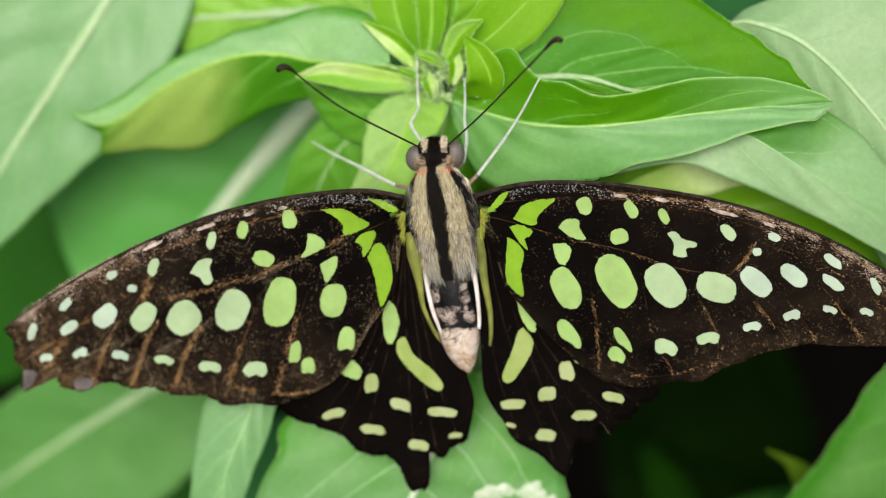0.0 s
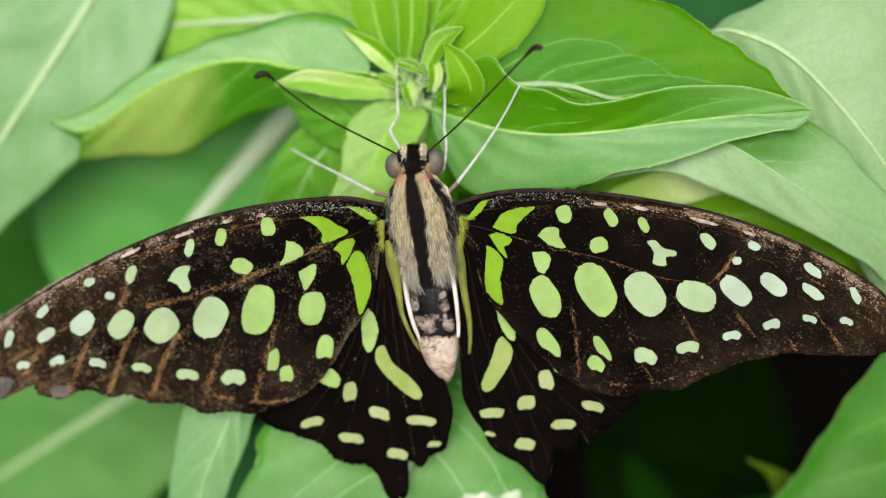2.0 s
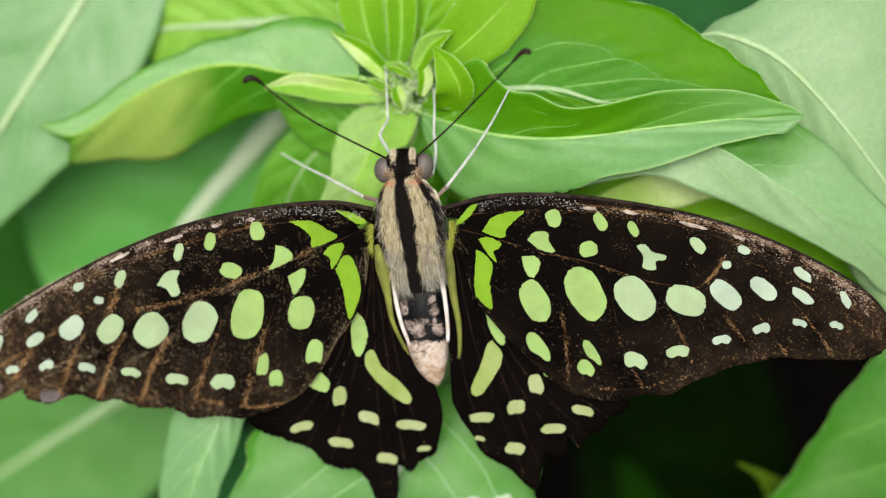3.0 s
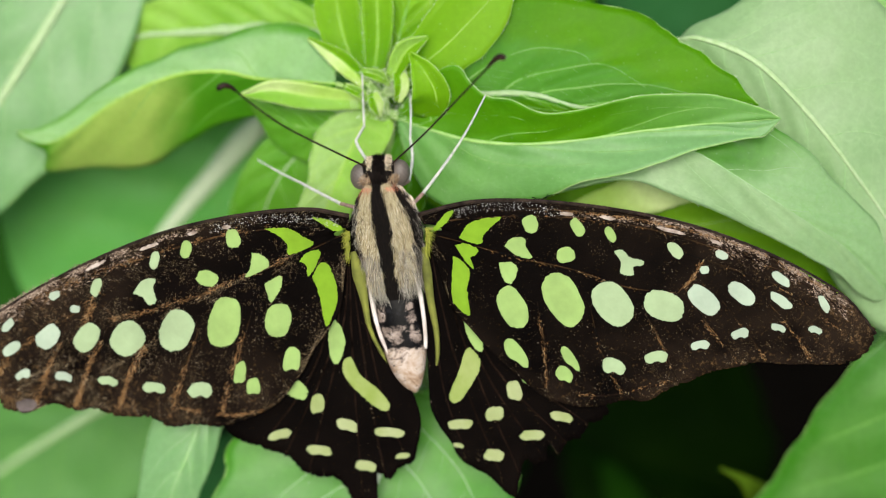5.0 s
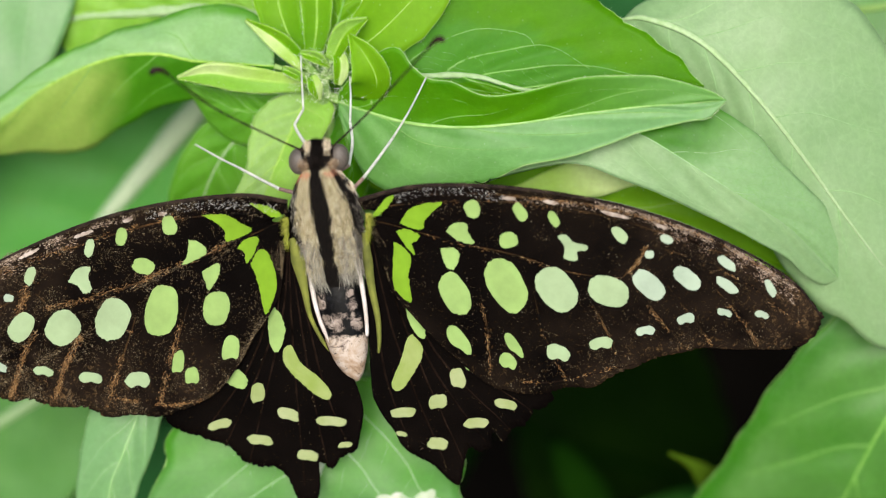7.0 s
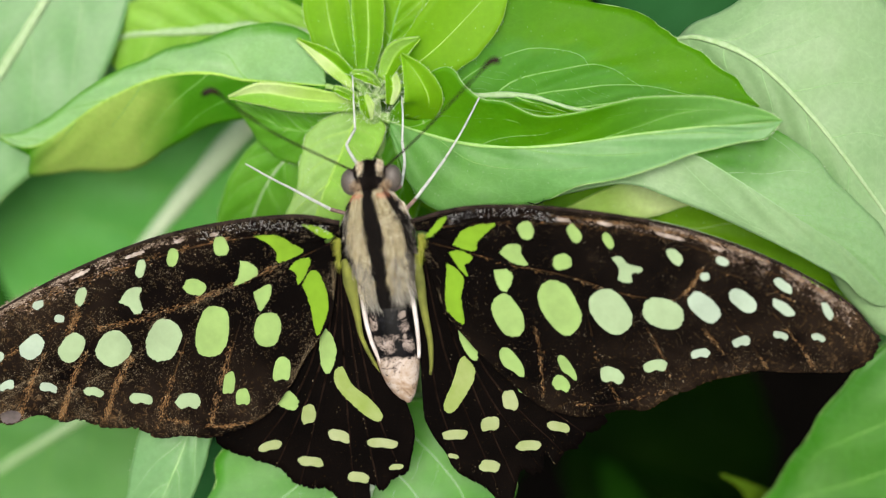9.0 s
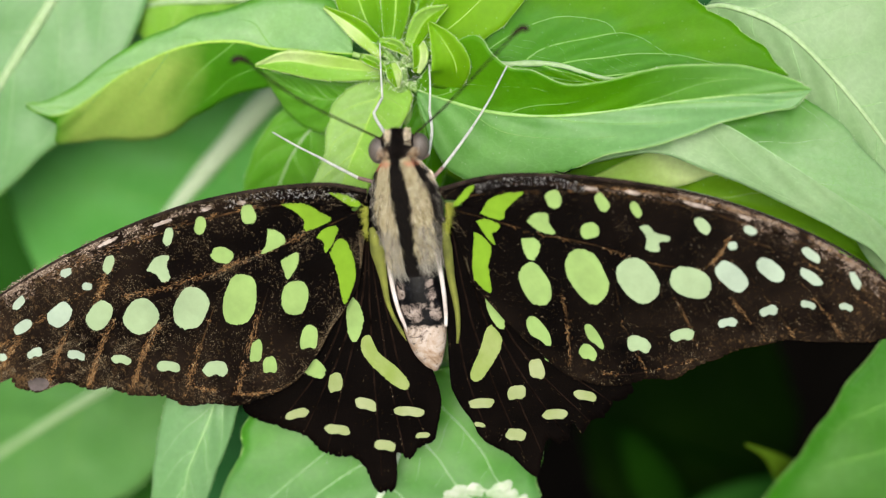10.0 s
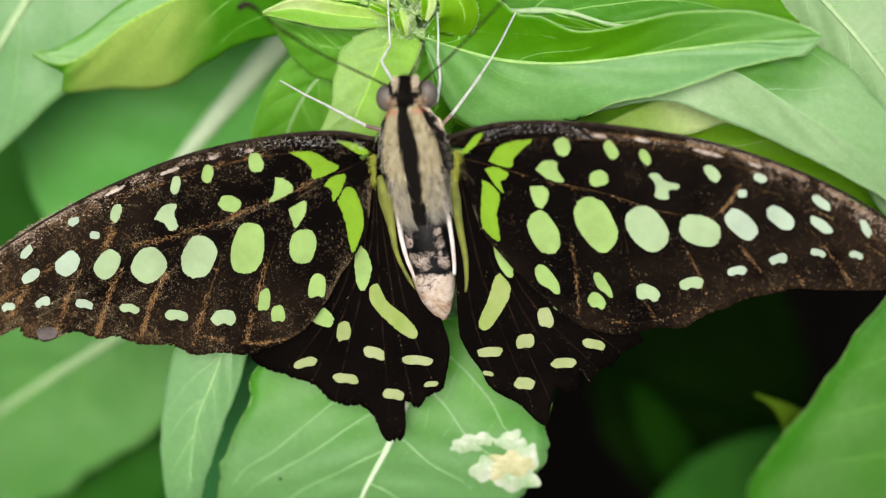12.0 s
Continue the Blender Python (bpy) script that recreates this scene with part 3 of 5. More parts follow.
# lower leaves under the hindwings
leaf(shoot, [(475, 600, 7), (449, 711, 4), (423, 779, 3.2), (402, 828, 3), (393, 877, 3), (386, 936, 3.4), (383, 968, 4), (378, 1060, 7)],
     0, 0, LEAF_PALE,
     left=[(530, 600, 7.5), (489, 719, 4.6), (472, 780, 4), (451, 828, 3.8), (431, 887, 3.8), (412, 937, 4.2), (405, 968, 4.6), (378, 1060, 7)],
     right=[(400, 600, 7.5), (366, 706, 4.6), (350, 769, 4), (341, 828, 3.8), (338, 887, 3.8), (342, 936, 4), (347, 968, 4.5), (378, 1060, 7)],
     veins=4, net=True, rib=0.17, rib_mat=PALE_VEIN, fuzz=60, label="narrow pale green leaf under the forewing", seed=10, quilt=0.1)
big_leaf = leaf(shoot, [(822, 655, 9.5), (800, 700, 8.4), (779, 755, 6.8), (757, 815, 5.4), (732, 874, 4.6), (703, 928, 4.6), (682, 970, 5), (655, 1060, 7), (635, 1180, 11)],
     0, 0, LEAF_LOWER,
     left=[(850, 655, 9), (930, 690, 8.5), (978, 735, 7.5), (1002, 785, 6.8), (1004, 847, 6.2), (1002, 885, 6), (989, 920, 6), (955, 971, 6.5), (860, 1080, 8.5), (635, 1180, 11)],
     right=[(840, 660, 9), (700, 660, 8), (580, 680, 7), (506, 746, 5.8), (490, 810, 5.2), (459, 878, 5), (439, 917, 5), (434, 957, 5.2), (440, 1040, 7), (520, 1130, 9), (635, 1180, 11)],
     veins=4, reach=0.88, net=True, bold=1.5, slant=(1.9, 1.9), rib=0.55, rib_mat=MIDRIB_BRIGHT, fuzz=60, label="large green leaf stained by a bird dropping", seed=11, quilt=0.13)
leaf(shoot, [(840, 300, 13), (1000, 332, 13), (1200, 345, 12.5), (1400, 400, 12), (1600, 500, 14)],
     [20, 60, 80, 70, 2], [20, 60, 80, 70, 2], LEAF_YOUNG, veins=4, label="yellow-green leaf in the shade of another", seed=12)
# added leaf: its pale colour stands in for a highlight behind the gap
leaf(shoot, [(1080, 350, 11), (1180, 325, 11), (1270, 305, 11), (1340, 318, 11.5)], [10, 30, 34, 2], [10, 32, 36, 2], LEAF_CREAMY, rim=False, rib=0.0, label="added pale leaf in place of a highlight in the gap", seed=16, n=20, m=5)
for u, w, r in ((846, 692, 5.0), (835, 703, 3.6), (852, 684, 3.0)):
    verts, faces = [], []
    for i in range(9):
        a = math.pi * i / 8
        for k in range(12):
            e = math.pi * k / 6
            verts.append(at(u + r * math.sin(a) * math.cos(e), w + 1.2 * r * math.cos(a), 15 - 0.06 * r * math.sin(a) * math.sin(e)))
    faces = [(i * 12 + k, i * 12 + (k + 1) % 12, (i + 1) * 12 + (k + 1) % 12, (i + 1) * 12 + k) for i in range(8) for k in range(12)]
    part("stem_node", verts, faces, HAIR, shoot, "pale node on the stem")
leaf(shoot, [(790, 170, 12.5), (806, 225, 12), (818, 290, 12), (830, 370, 13)], [18, 34, 36, 3], [18, 34, 36, 3], LEAF_DEEP, veins=3, rib=0.12, rib_mat=VEIN, label="green leaf in the shade behind the head", seed=18, n=24, m=6)
for line in ([(1036, 318, 3.9), (1048, 321, 3.8), (1058, 319, 3.7)], [(1052, 322, 3.8), (1066, 315, 3.6), (1082, 312, 3.4)], [(1060, 320, 3.7), (1064, 312, 3.5)]):
    v, f = curve_tube(line, 0.00006, 0.5, 8, 6)
    part("dark_mark", v, f, LEAF_SHADE, shoot, "short dark mark along a leaf margin")
# rosette of young leaves
ROSETTE = [
    ([(742, 150, 10), (650, 141, 9.6), (580, 130, 9.3), (524, 137, 9.2)], [12, 22, 20, 2], [12, 22, 18, 2]),
    ([(742, 118, 9.5), (700, 76, 10), (642, 38, 11)], [12, 18, 2], [12, 16, 2]),
    ([(790, 108, 8.6), (815, 62, 8), (854, 36, 7.2)], [12, 20, 2], [10, 16, 2]),
    ([(862, 180, 8.5), (868, 140, 6.6), (850, 100, 6.2), (822, 63, 7)], [40, 44, 28, 2], [10, 24, 20, 2]),
    ([(756, 135, 8.6), (762, 155, 8.2), (767, 177, 9)], [8, 12, 2], [8, 12, 2]),
    ([(736, 96, 8.8), (765, 103, 8.4), (786, 120, 8.8)], [5, 9, 2], [5, 10, 2]),
    ([(738, 110, 11), (705, 40, 12), (690, -40, 13), (685, -110, 15)], [16, 36, 38, 2], [14, 34, 36, 2]),
    ([(756, 105, 11), (764, 40, 11.5), (762, -40, 12.5), (758, -100, 14)], [12, 24, 26, 2], [12, 24, 26, 2]),
    ([(800, 112, 9.3), (872, 62, 8.8), (945, -10, 8.8), (1015, -90, 10)], [18, 55, 62, 2], [14, 50, 54, 2]),
    ([(705, 122, 8.8), (728, 132, 8.6), (752, 148, 8.6)], [5, 8, 2], [5, 8, 2]),
    ([(800, 90, 9), (806, 120, 8), (800, 150, 8.6)], [8, 14, 6], [8, 12, 6]),
]
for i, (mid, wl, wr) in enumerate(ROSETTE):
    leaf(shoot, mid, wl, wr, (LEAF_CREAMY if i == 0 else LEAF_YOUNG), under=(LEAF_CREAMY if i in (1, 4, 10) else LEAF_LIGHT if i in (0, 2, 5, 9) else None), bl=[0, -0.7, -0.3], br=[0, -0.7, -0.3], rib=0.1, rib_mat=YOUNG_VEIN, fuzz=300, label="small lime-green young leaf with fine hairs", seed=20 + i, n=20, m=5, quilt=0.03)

# fine white hair on the tip of the stem
rng = random.Random(17)
v, f = [], []
for _ in range(520):
    u, w = rng.gauss(776, 28), rng.uniform(92, 182)
    v, f = join((v, f), hairs([at(u, w, 9.0 + rng.uniform(-1.2, 0.6))], 0.0006, 0.000014, rng, (rng.uniform(-1, 1), -0.4, rng.uniform(-0.6, 0.8)), 0.4))
part("stem_fuzz", v, f, HAIR, shoot, "fine white hair", kind="stuff")

# ---- the taller shrub whose big leaves hang around ----
shrub_left = plant("broadleaf_shrub", "green shrub with large soft hanging leaves", None,
                   [(-330, -300, 40), (-320, 100, 42), (-310, 500, 46), (-300, 900, 55)], 0.0022)
shrub_right = plant("broadleaf_shrub", "green shrub with pale leaves that curve down", None,
                    [(1960, -300, 30), (1950, 100, 32), (1940, 500, 36), (1930, 900, 50)], 0.0022)
undergrowth = plant("undergrowth_plant", "leafy plant behind, deep shade put into its dark colours", None,
                    [(1000, -300, 78), (900, 100, 80), (850, 500, 84), (820, 900, 92)], 0.0022)
leaf(shrub_left, [(330, -230, 22), (190, 0, 19), (95, 150, 18), (0, 300, 18), (-70, 420, 19), (-110, 540, 22)],
     [80, 150, 148, 100, 64, 2], [100, 170, 190, 180, 120, 2], LEAF_PALE, veins=5, rib=0.75, label="large pale green leaf with a broad midrib", seed=31)
leaf(undergrowth, [(680, 60, 30), (560, 175, 32), (460, 285, 34), (380, 380, 35), (300, 490, 36), (200, 640, 38)],
     [60, 150, 190, 190, 150, 2], [60, 180, 245, 285, 260, 2], LEAF_VIVID, veins=5, rib=1.8, rib_mat=MIDRIB_BRIGHT, label="large green leaf in the background", seed=32)
leaf(undergrowth, [(430, 595, 27), (270, 685, 30), (130, 770, 34), (0, 855, 39), (-130, 940, 45)],
     [60, 165, 175, 160, 2], [50, 110, 115, 105, 2], LEAF, veins=5, rib=0.75, label="large green leaf in the background", seed=33)
leaf(shrub_right, [(1230, 70, 13.5), (1301, 40, 11.5), (1345, 43, 10.6), (1404, 65, 9.6), (1452, 99, 9), (1501, 149, 8.4), (1559, 218, 7.8), (1627, 312, 7.6), (1685, 396, 7.8), (1751, 485, 8.5), (1830, 600, 11)],
     0, 0, LEAF_PEARL,
     left=[(1230, 66, 13.8), (1285, 48, 13), (1315, 20, 12.4), (1370, -6, 12), (1470, -60, 11.5), (1590, -70, 11), (1678, 8, 11), (1754, 92, 10.5), (1830, 220, 10.5), (1880, 400, 10.5), (1830, 600, 11)],
     right=[(1230, 74, 13.6), (1300, 110, 12.5), (1360, 160, 11.5), (1430, 230, 10.5), (1480, 300, 10), (1530, 400, 9.4), (1575, 480, 9), (1633, 543, 9), (1682, 573, 9.2), (1741, 618, 10), (1830, 602, 11)],
     veins=6, bold=0.9, slant=(1.3, 0.15), quilt=0.09, rib=0.42, label="large pale green leaf with a curved midrib", seed=34)
leaf(shrub_right, [(1835, 580, 14), (1732, 755, 14.5), (1645, 915, 18), (1560, 1095, 25), (1480, 1270, 32)],
     [50, 110, 130, 120, 2], [150, 199, 219, 238, 2], LEAF_MID, veins=5, bold=1.5, rib=0.22, rib_mat=VEIN, label="green leaf hanging over the dark gap", seed=35)
leaf(shrub_right, [(1462, 884, 25), (1424, 845, 24), (1394, 817, 22), (1357, 797, 20)],
     [50, 24, 8, 1], [50, 24, 9, 1], LEAF_WILT, rim=False, veins=0, rib=0.0, label="curled yellow-green leaf tip", seed=36)
# leaves in the gaps; the darkened ones carry shade in their colour
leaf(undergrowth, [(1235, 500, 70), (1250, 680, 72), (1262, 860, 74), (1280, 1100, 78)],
     [90, 165, 170, 3], [90, 165, 180, 3], LEAF_DUSK, veins=0, rim=False, rib=0.0, label="leaf behind, deep shade put into its dark colour", seed=37)
FAR = [
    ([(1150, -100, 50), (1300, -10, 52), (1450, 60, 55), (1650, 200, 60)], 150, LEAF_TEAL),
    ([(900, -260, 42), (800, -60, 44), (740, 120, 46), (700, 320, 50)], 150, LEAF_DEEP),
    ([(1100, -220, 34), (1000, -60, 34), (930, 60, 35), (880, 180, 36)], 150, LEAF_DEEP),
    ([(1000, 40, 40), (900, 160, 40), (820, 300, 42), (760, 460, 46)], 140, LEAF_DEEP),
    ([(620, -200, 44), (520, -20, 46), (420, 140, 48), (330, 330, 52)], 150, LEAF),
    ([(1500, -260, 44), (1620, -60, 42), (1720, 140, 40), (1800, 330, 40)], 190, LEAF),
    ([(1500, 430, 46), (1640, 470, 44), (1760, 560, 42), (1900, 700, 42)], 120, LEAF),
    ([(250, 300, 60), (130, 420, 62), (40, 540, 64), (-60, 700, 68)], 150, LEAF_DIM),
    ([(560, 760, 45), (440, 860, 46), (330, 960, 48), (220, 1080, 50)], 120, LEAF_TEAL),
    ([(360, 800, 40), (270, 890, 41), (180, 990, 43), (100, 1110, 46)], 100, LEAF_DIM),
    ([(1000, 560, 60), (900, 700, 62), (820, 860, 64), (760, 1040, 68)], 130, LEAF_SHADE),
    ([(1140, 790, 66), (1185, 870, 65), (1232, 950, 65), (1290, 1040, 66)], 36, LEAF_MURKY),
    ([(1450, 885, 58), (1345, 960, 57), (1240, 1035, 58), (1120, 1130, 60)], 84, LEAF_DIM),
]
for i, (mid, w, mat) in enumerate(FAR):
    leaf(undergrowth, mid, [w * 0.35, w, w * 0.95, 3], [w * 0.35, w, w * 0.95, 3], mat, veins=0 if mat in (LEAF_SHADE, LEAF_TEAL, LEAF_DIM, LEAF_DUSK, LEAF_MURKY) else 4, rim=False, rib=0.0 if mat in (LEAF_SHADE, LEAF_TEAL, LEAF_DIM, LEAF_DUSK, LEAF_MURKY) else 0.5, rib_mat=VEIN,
         label="leaf behind, deep shade put into its dark colour" if mat is LEAF_SHADE else "green leaf far behind the others", seed=70 + i, n=24, m=6)

# a dark speck and a bird dropping on the large lower leaf
skin_of = SURFACES[big_leaf.name]
speck_at = min((skin_of(i / 60, j / 40, 0.15) for i in range(10, 50) for j in range(-40, 41)), key=lambda p: (p - at(541, 934, 1000 * (p.y - at(541, 934).y))).length)
speck_v, speck_f = [], []
for i in range(7):
    for k in range(8):
        a, e = math.pi * i / 6, math.pi * k / 4
        speck_v.append(speck_at + Vector((0.00017 * math.sin(a) * math.cos(e), 0.0001 * math.sin(a) * math.sin(e), 0.00017 * math.cos(a))))
speck_f = [(i * 8 + k, i * 8 + (k + 1) % 8, i * 8 + 8 + (k + 1) % 8, i * 8 + 8 + k) for i in range(6) for k in range(8)]
part("speck", speck_v, speck_f, LEAF_SHADE, big_leaf, "tiny black speck")
SAMPLES = [skin_of(i / 90, -j / 50) for i in range(10, 70) for j in range(51)]
ON_PLAN = np.array([(784 + FOCAL * p.x / p.y, 441 - FOCAL * p.z / p.y) for p in SAMPLES])


def on_leaf(u, v, lift):
    """A place over the skin of the large leaf, from plan steps."""
    away = np.hypot(*(ON_PLAN - (u, v)).T)
    near = np.argsort(away)[:6]
    weight = 1 / (away[near] + 0.5) ** 2
    depth = sum(w * SAMPLES[k].y for w, k in zip(weight, near)) / weight.sum() - lift / 1000
    return Vector(((u - 784) / FOCAL * depth, depth, (441 - v) / FOCAL * depth))


dropping = thing("bird_dropping", on_leaf(920, 905, 0.0), "cream and yellow bird dropping dried on a leaf", "dropping")


def blob(name, u, v, ru, rv, height, mat, seed):
    """A thin uneven crust on the leaf, round a place of the plan."""
    verts, faces, n, rings = [on_leaf(u, v, 0.2 + height)], [], 48, 8
    for r in range(1, rings + 1):
        for k in range(n):
            a = 2 * math.pi * k / n
            c, s = math.cos(a), math.sin(a)
            g = r / rings * (1 + 0.7 * noise.noise(Vector((c * 1.5 + seed, s * 1.5, seed))) + 0.08 * noise.noise(Vector((c * 5 + seed, s * 5, seed))))
            x, y = u + ru * g * c, v + rv * g * s
            h = height * (1 - (r / rings) ** 4) * (0.5 + 1.1 * abs(noise.noise(Vector((x / 9, y / 9, seed)))))
            verts.append(on_leaf(x, y, 0.15 + h))
    faces = [(0, 1 + k, 1 + (k + 1) % n) for k in range(n)]
    for r in range(rings - 1):
        for k in range(n):
            j = (k + 1) % n
            faces.append((1 + r * n + k, 1 + (r + 1) * n + k, 1 + (r + 1) * n + j, 1 + r * n + j))
    part(name, verts, faces, mat, dropping)


blob("cream_patch", 864, 878, 27, 15, 0.10, DROPPING, 3)
blob("cream_patch", 893, 868, 20, 9, 0.10, DROPPING, 5)
blob("cream_patch", 942, 872, 22, 18, 0.12, DROPPING, 6)
blob("cream_patch", 905, 922, 30, 22, 0.12, DROPPING, 9)
blob("cream_patch", 965, 900, 22, 34, 0.12, DROPPING, 14)
blob("cream_patch", 940, 938, 34, 20, 0.12, DROPPING, 17)
blob("yellow_patch", 938, 912, 38, 24, 0.28, DROPPING_YELLOW, 8)
blob("yellow_patch", 916, 928, 16, 12, 0.22, DROPPING_YELLOW, 12)

# ---- butterfly ----
butterfly = thing("butterfly", at(790, 420, 4), "black butterfly with lime-green spots, wings spread, worn edges", "butterfly")


OCHRE = fur_material("ochre_scales", (0.0, (0.04, 0.02, 0.007)), (0.45, (0.14, 0.072, 0.024)), (0.85, (0.25, 0.145, 0.058)), (1.0, (0.38, 0.30, 0.18)))


def wing_sheet(root, bow, hang):
    """Depth of a wing over the plan: gently bowed from its root outwards."""
    def depth(u, v):
        r = math.hypot(u - root[0], v - root[1]) / 800
        turn = math.atan2(v - root[1], abs(u - root[0]) + 1.0)
        return hang + bow * r * r + 0.12 * math.sin(u / 37.0) * r + 0.10 * math.sin(v / 29.0) + 0.06 * math.sin(turn * 26 + 1.5 * noise.noise(Vector((u / 120, v / 120, 3)))) * min(1.0, 3 * r)
    return depth


def wing(name, root, outline, depth, label, seed):
    rng = random.Random(seed)
    edge = spline(outline, len(outline) * 14)
    rings = 26
    verts, faces, wear = [], [], []
    for i, (u, v) in enumerate(edge):
        tear = 1 - (0.018 if name == "hindwing" else 0.014) * max(0.0, noise.noise(Vector((u / 5, v / 5, seed)))) - 0.008 * max(0.0, noise.noise(Vector((u / 2, v / 2, seed)))) - 0.01 * max(0.0, noise.noise(Vector((u / 30, v / 30, seed))))
        for r in range(1, rings + 1):
            f = r / rings * (tear if r == rings else 1)
            x, y = root[0] + (u - root[0]) * f, root[1] + (v - root[1]) * f
            verts.append(at(x, y, depth(x, y)))
            wear.append((0.10 if name == "hindwing" else 0.75 if seed == 44 else 1.0) * f ** 2 * min(1, math.hypot(x - root[0], y - root[1]) / 520))
    for i in range(len(edge) - 1):
        for r in range(rings - 1):
            k = i * rings + r
            faces.append((k, k + 1, k + rings + 1, k + rings))
    ob = part(name, verts, faces, WING, butterfly, label)
    ob.data.attributes.new("wear", "FLOAT", "POINT").data.foreach_set("value", wear)
    thick = ob.modifiers.new("thickness", "SOLIDIFY")
    thick.thickness, thick.offset = 0.00012, 0.0
    return ob


def spot(parent, depth, centre, outline, mat):
    verts, n = [at(*centre, depth(*centre) - 0.13)], len(outline)
    for share in (0.3, 0.65, 1.0):
        for u, v in outline:
            x, y = centre[0] + (u - centre[0]) * share, centre[1] + (v - centre[1]) * share
            verts.append(at(x, y, depth(x, y) - 0.13))
    faces = [(0, 1 + i, 1 + (i + 1) % n) for i in range(n)]
    # a thin skirt gives the patch of scales its edge
    for u, v in outline:
        verts.append(at(u, v, depth(u, v) - 0.02))
    for r in range(3):
        faces += [(1 + r * n + i, 1 + r * n + n + i, 1 + r * n + n + (i + 1) % n, 1 + r * n + (i + 1) % n) for i in range(n)]
    part("spot", verts, faces, mat, parent, smooth=False)


def round_spots(parent, depth, rows, root, seed, notch=0.0, mat=None):
    for x, y, a, b, turn in rows:
        o = []
        for i in range(128):
            w = 2 * math.pi * i / 128
            c, s = math.cos(w), math.sin(w)
            k = (abs(c) ** 2.4 + abs(s) ** 2.4) ** (-1 / 2.4)
            k *= 1 + (0.16 if a < 26 else 0.08) * noise.noise(Vector((c * 1.3 + x, s * 1.3 + y, seed))) + 0.04 * noise.noise(Vector((c * 5 + x, s * 5 + y, seed))) + 1.6 / a * noise.noise(Vector((c * 30 + x, s * 30 + y, seed)))
            p, q = 0.94 * a * c * k, (0.94 if b > 18 else 0.86) * b * s * k
            t = radians(turn)
            du, dv = p * math.cos(t) - q * math.sin(t), p * math.sin(t) + q * math.cos(t)
            if notch and dv > 0:
                side = noise.noise(Vector((x, y, 3))) * 0.6 * a
                dv *= 1 - notch * math.exp(-((du - side) / (0.42 * a)) ** 2)
            o.append((x + du, y + dv))
        spot(parent, depth, (x, y), o, mat or tone(x, y, root))


def drawn_spots(parent, depth, shapes, root, mat=None):
    for shape in shapes:
        closed = list(shape) + [shape[0]]
        o = [tuple(p) for p in spline(closed, len(shape) * 14)[:-1]]
        o = [(u + 2.0 * noise.noise(Vector((u / 3, v / 3, 1))), v + 2.0 * noise.noise(Vector((u / 3, v / 3, 7)))) for u, v in o]
        c = np.mean(shape, axis=0)
        spot(parent, depth, tuple(c), o, mat or tone(*c, root))


def tone(x, y, root):
    d = math.hypot(x - root[0], (y - root[1]) * 0.8)
    return SPOTS[0] if d < 150 else SPOTS[1] if d < 330 else SPOTS[2] if d < 490 else SPOTS[3]


def wing_veins(parent, depth, lines, radius=0.00015, mat=None, wear=0, wear_mat=None, spread=4.2):
    for line in lines:
        c = spline(line, 12)
        c = [(x + 1.6 * noise.noise(Vector((x / 11, y / 11, 2))), y + 1.6 * noise.noise(Vector((x / 11, y / 11, 9)))) for x, y in c]
        v, f = tube([at(x, y, depth(x, y) - 0.05) for x, y in c], [radius * (0.6 + 0.5 * math.sin(3.1 * i / 12)) for i in range(13)], 6, 0.35)
        part("wing_vein", v, f, mat or WING_VEIN, parent)
        if wear:
            rng = random.Random(int(line[0][0] + 7 * line[-1][1]))
            verts, faces = [], []
            for _ in range(wear):
                k = rng.uniform(2.0, 11.99)
                i = int(k)
                x, y = (c[i][n] + (c[i + 1][n] - c[i][n]) * (k - i) for n in (0, 1))
                if rng.random() > 0.25 + 1.3 * noise.noise(Vector((x / 38, y / 38, 4))) + 0.3 * k / 12:
                    continue
                a = math.atan2(c[i + 1][1] - c[i][1], c[i + 1][0] - c[i][0])
                off = rng.gauss(2.0, spread)
                x, y = x - math.sin(a) * off, y + math.cos(a) * off
                a += rng.gauss(0, 0.3)
                l, w = rng.uniform(0.8, 3.2), rng.uniform(0.3, 0.8)
                b, n = depth(x, y) - 0.11, len(verts)
                verts += [at(x - math.cos(a) * l, y - math.sin(a) * l, b), at(x + math.sin(a) * w, y - math.cos(a) * w, b), at(x + math.cos(a) * l, y + math.sin(a) * l, b), at(x - math.sin(a) * w, y + math.cos(a) * w, b)]
                faces.append((n, n + 1, n + 2, n + 3))
            if faces:
                part("vein_wear", verts, faces, wear_mat or OCHRE, parent, smooth=False, kind="stuff")


def costa(parent, depth, line, dashes, seed):
    """The thick leading edge, rubbed brown, with white dashes and a dusting of white scales."""
    rng = random.Random(seed)
    c = spline(line, 40)
    v, f = tube([at(x, y, depth(x, y) - 0.05) for x, y in c], [0.00022 * (1 - 0.5 * i / 40) for i in range(41)], 8, 0.8)
    part("costa", v, f, COSTA, parent, "brown rubbed leading edge")
    for x, y, length, turn in dashes:
        t = radians(turn)
        o = [(x + length * math.cos(w) * math.cos(t) - 3.2 * math.sin(w) * math.sin(t), y + length * math.cos(w) * math.sin(t) + 3.2 * math.sin(w) * math.cos(t)) for w in np.linspace(0, 2 * math.pi, 24, endpoint=False)]
        o = [(u + 3.0 * noise.noise(Vector((u / 4, w / 4, 1))), w + 1.8 * noise.noise(Vector((u / 4, w / 4, 6)))) for u, w in o]
        spot(parent, depth, (x, y), o, DASH)


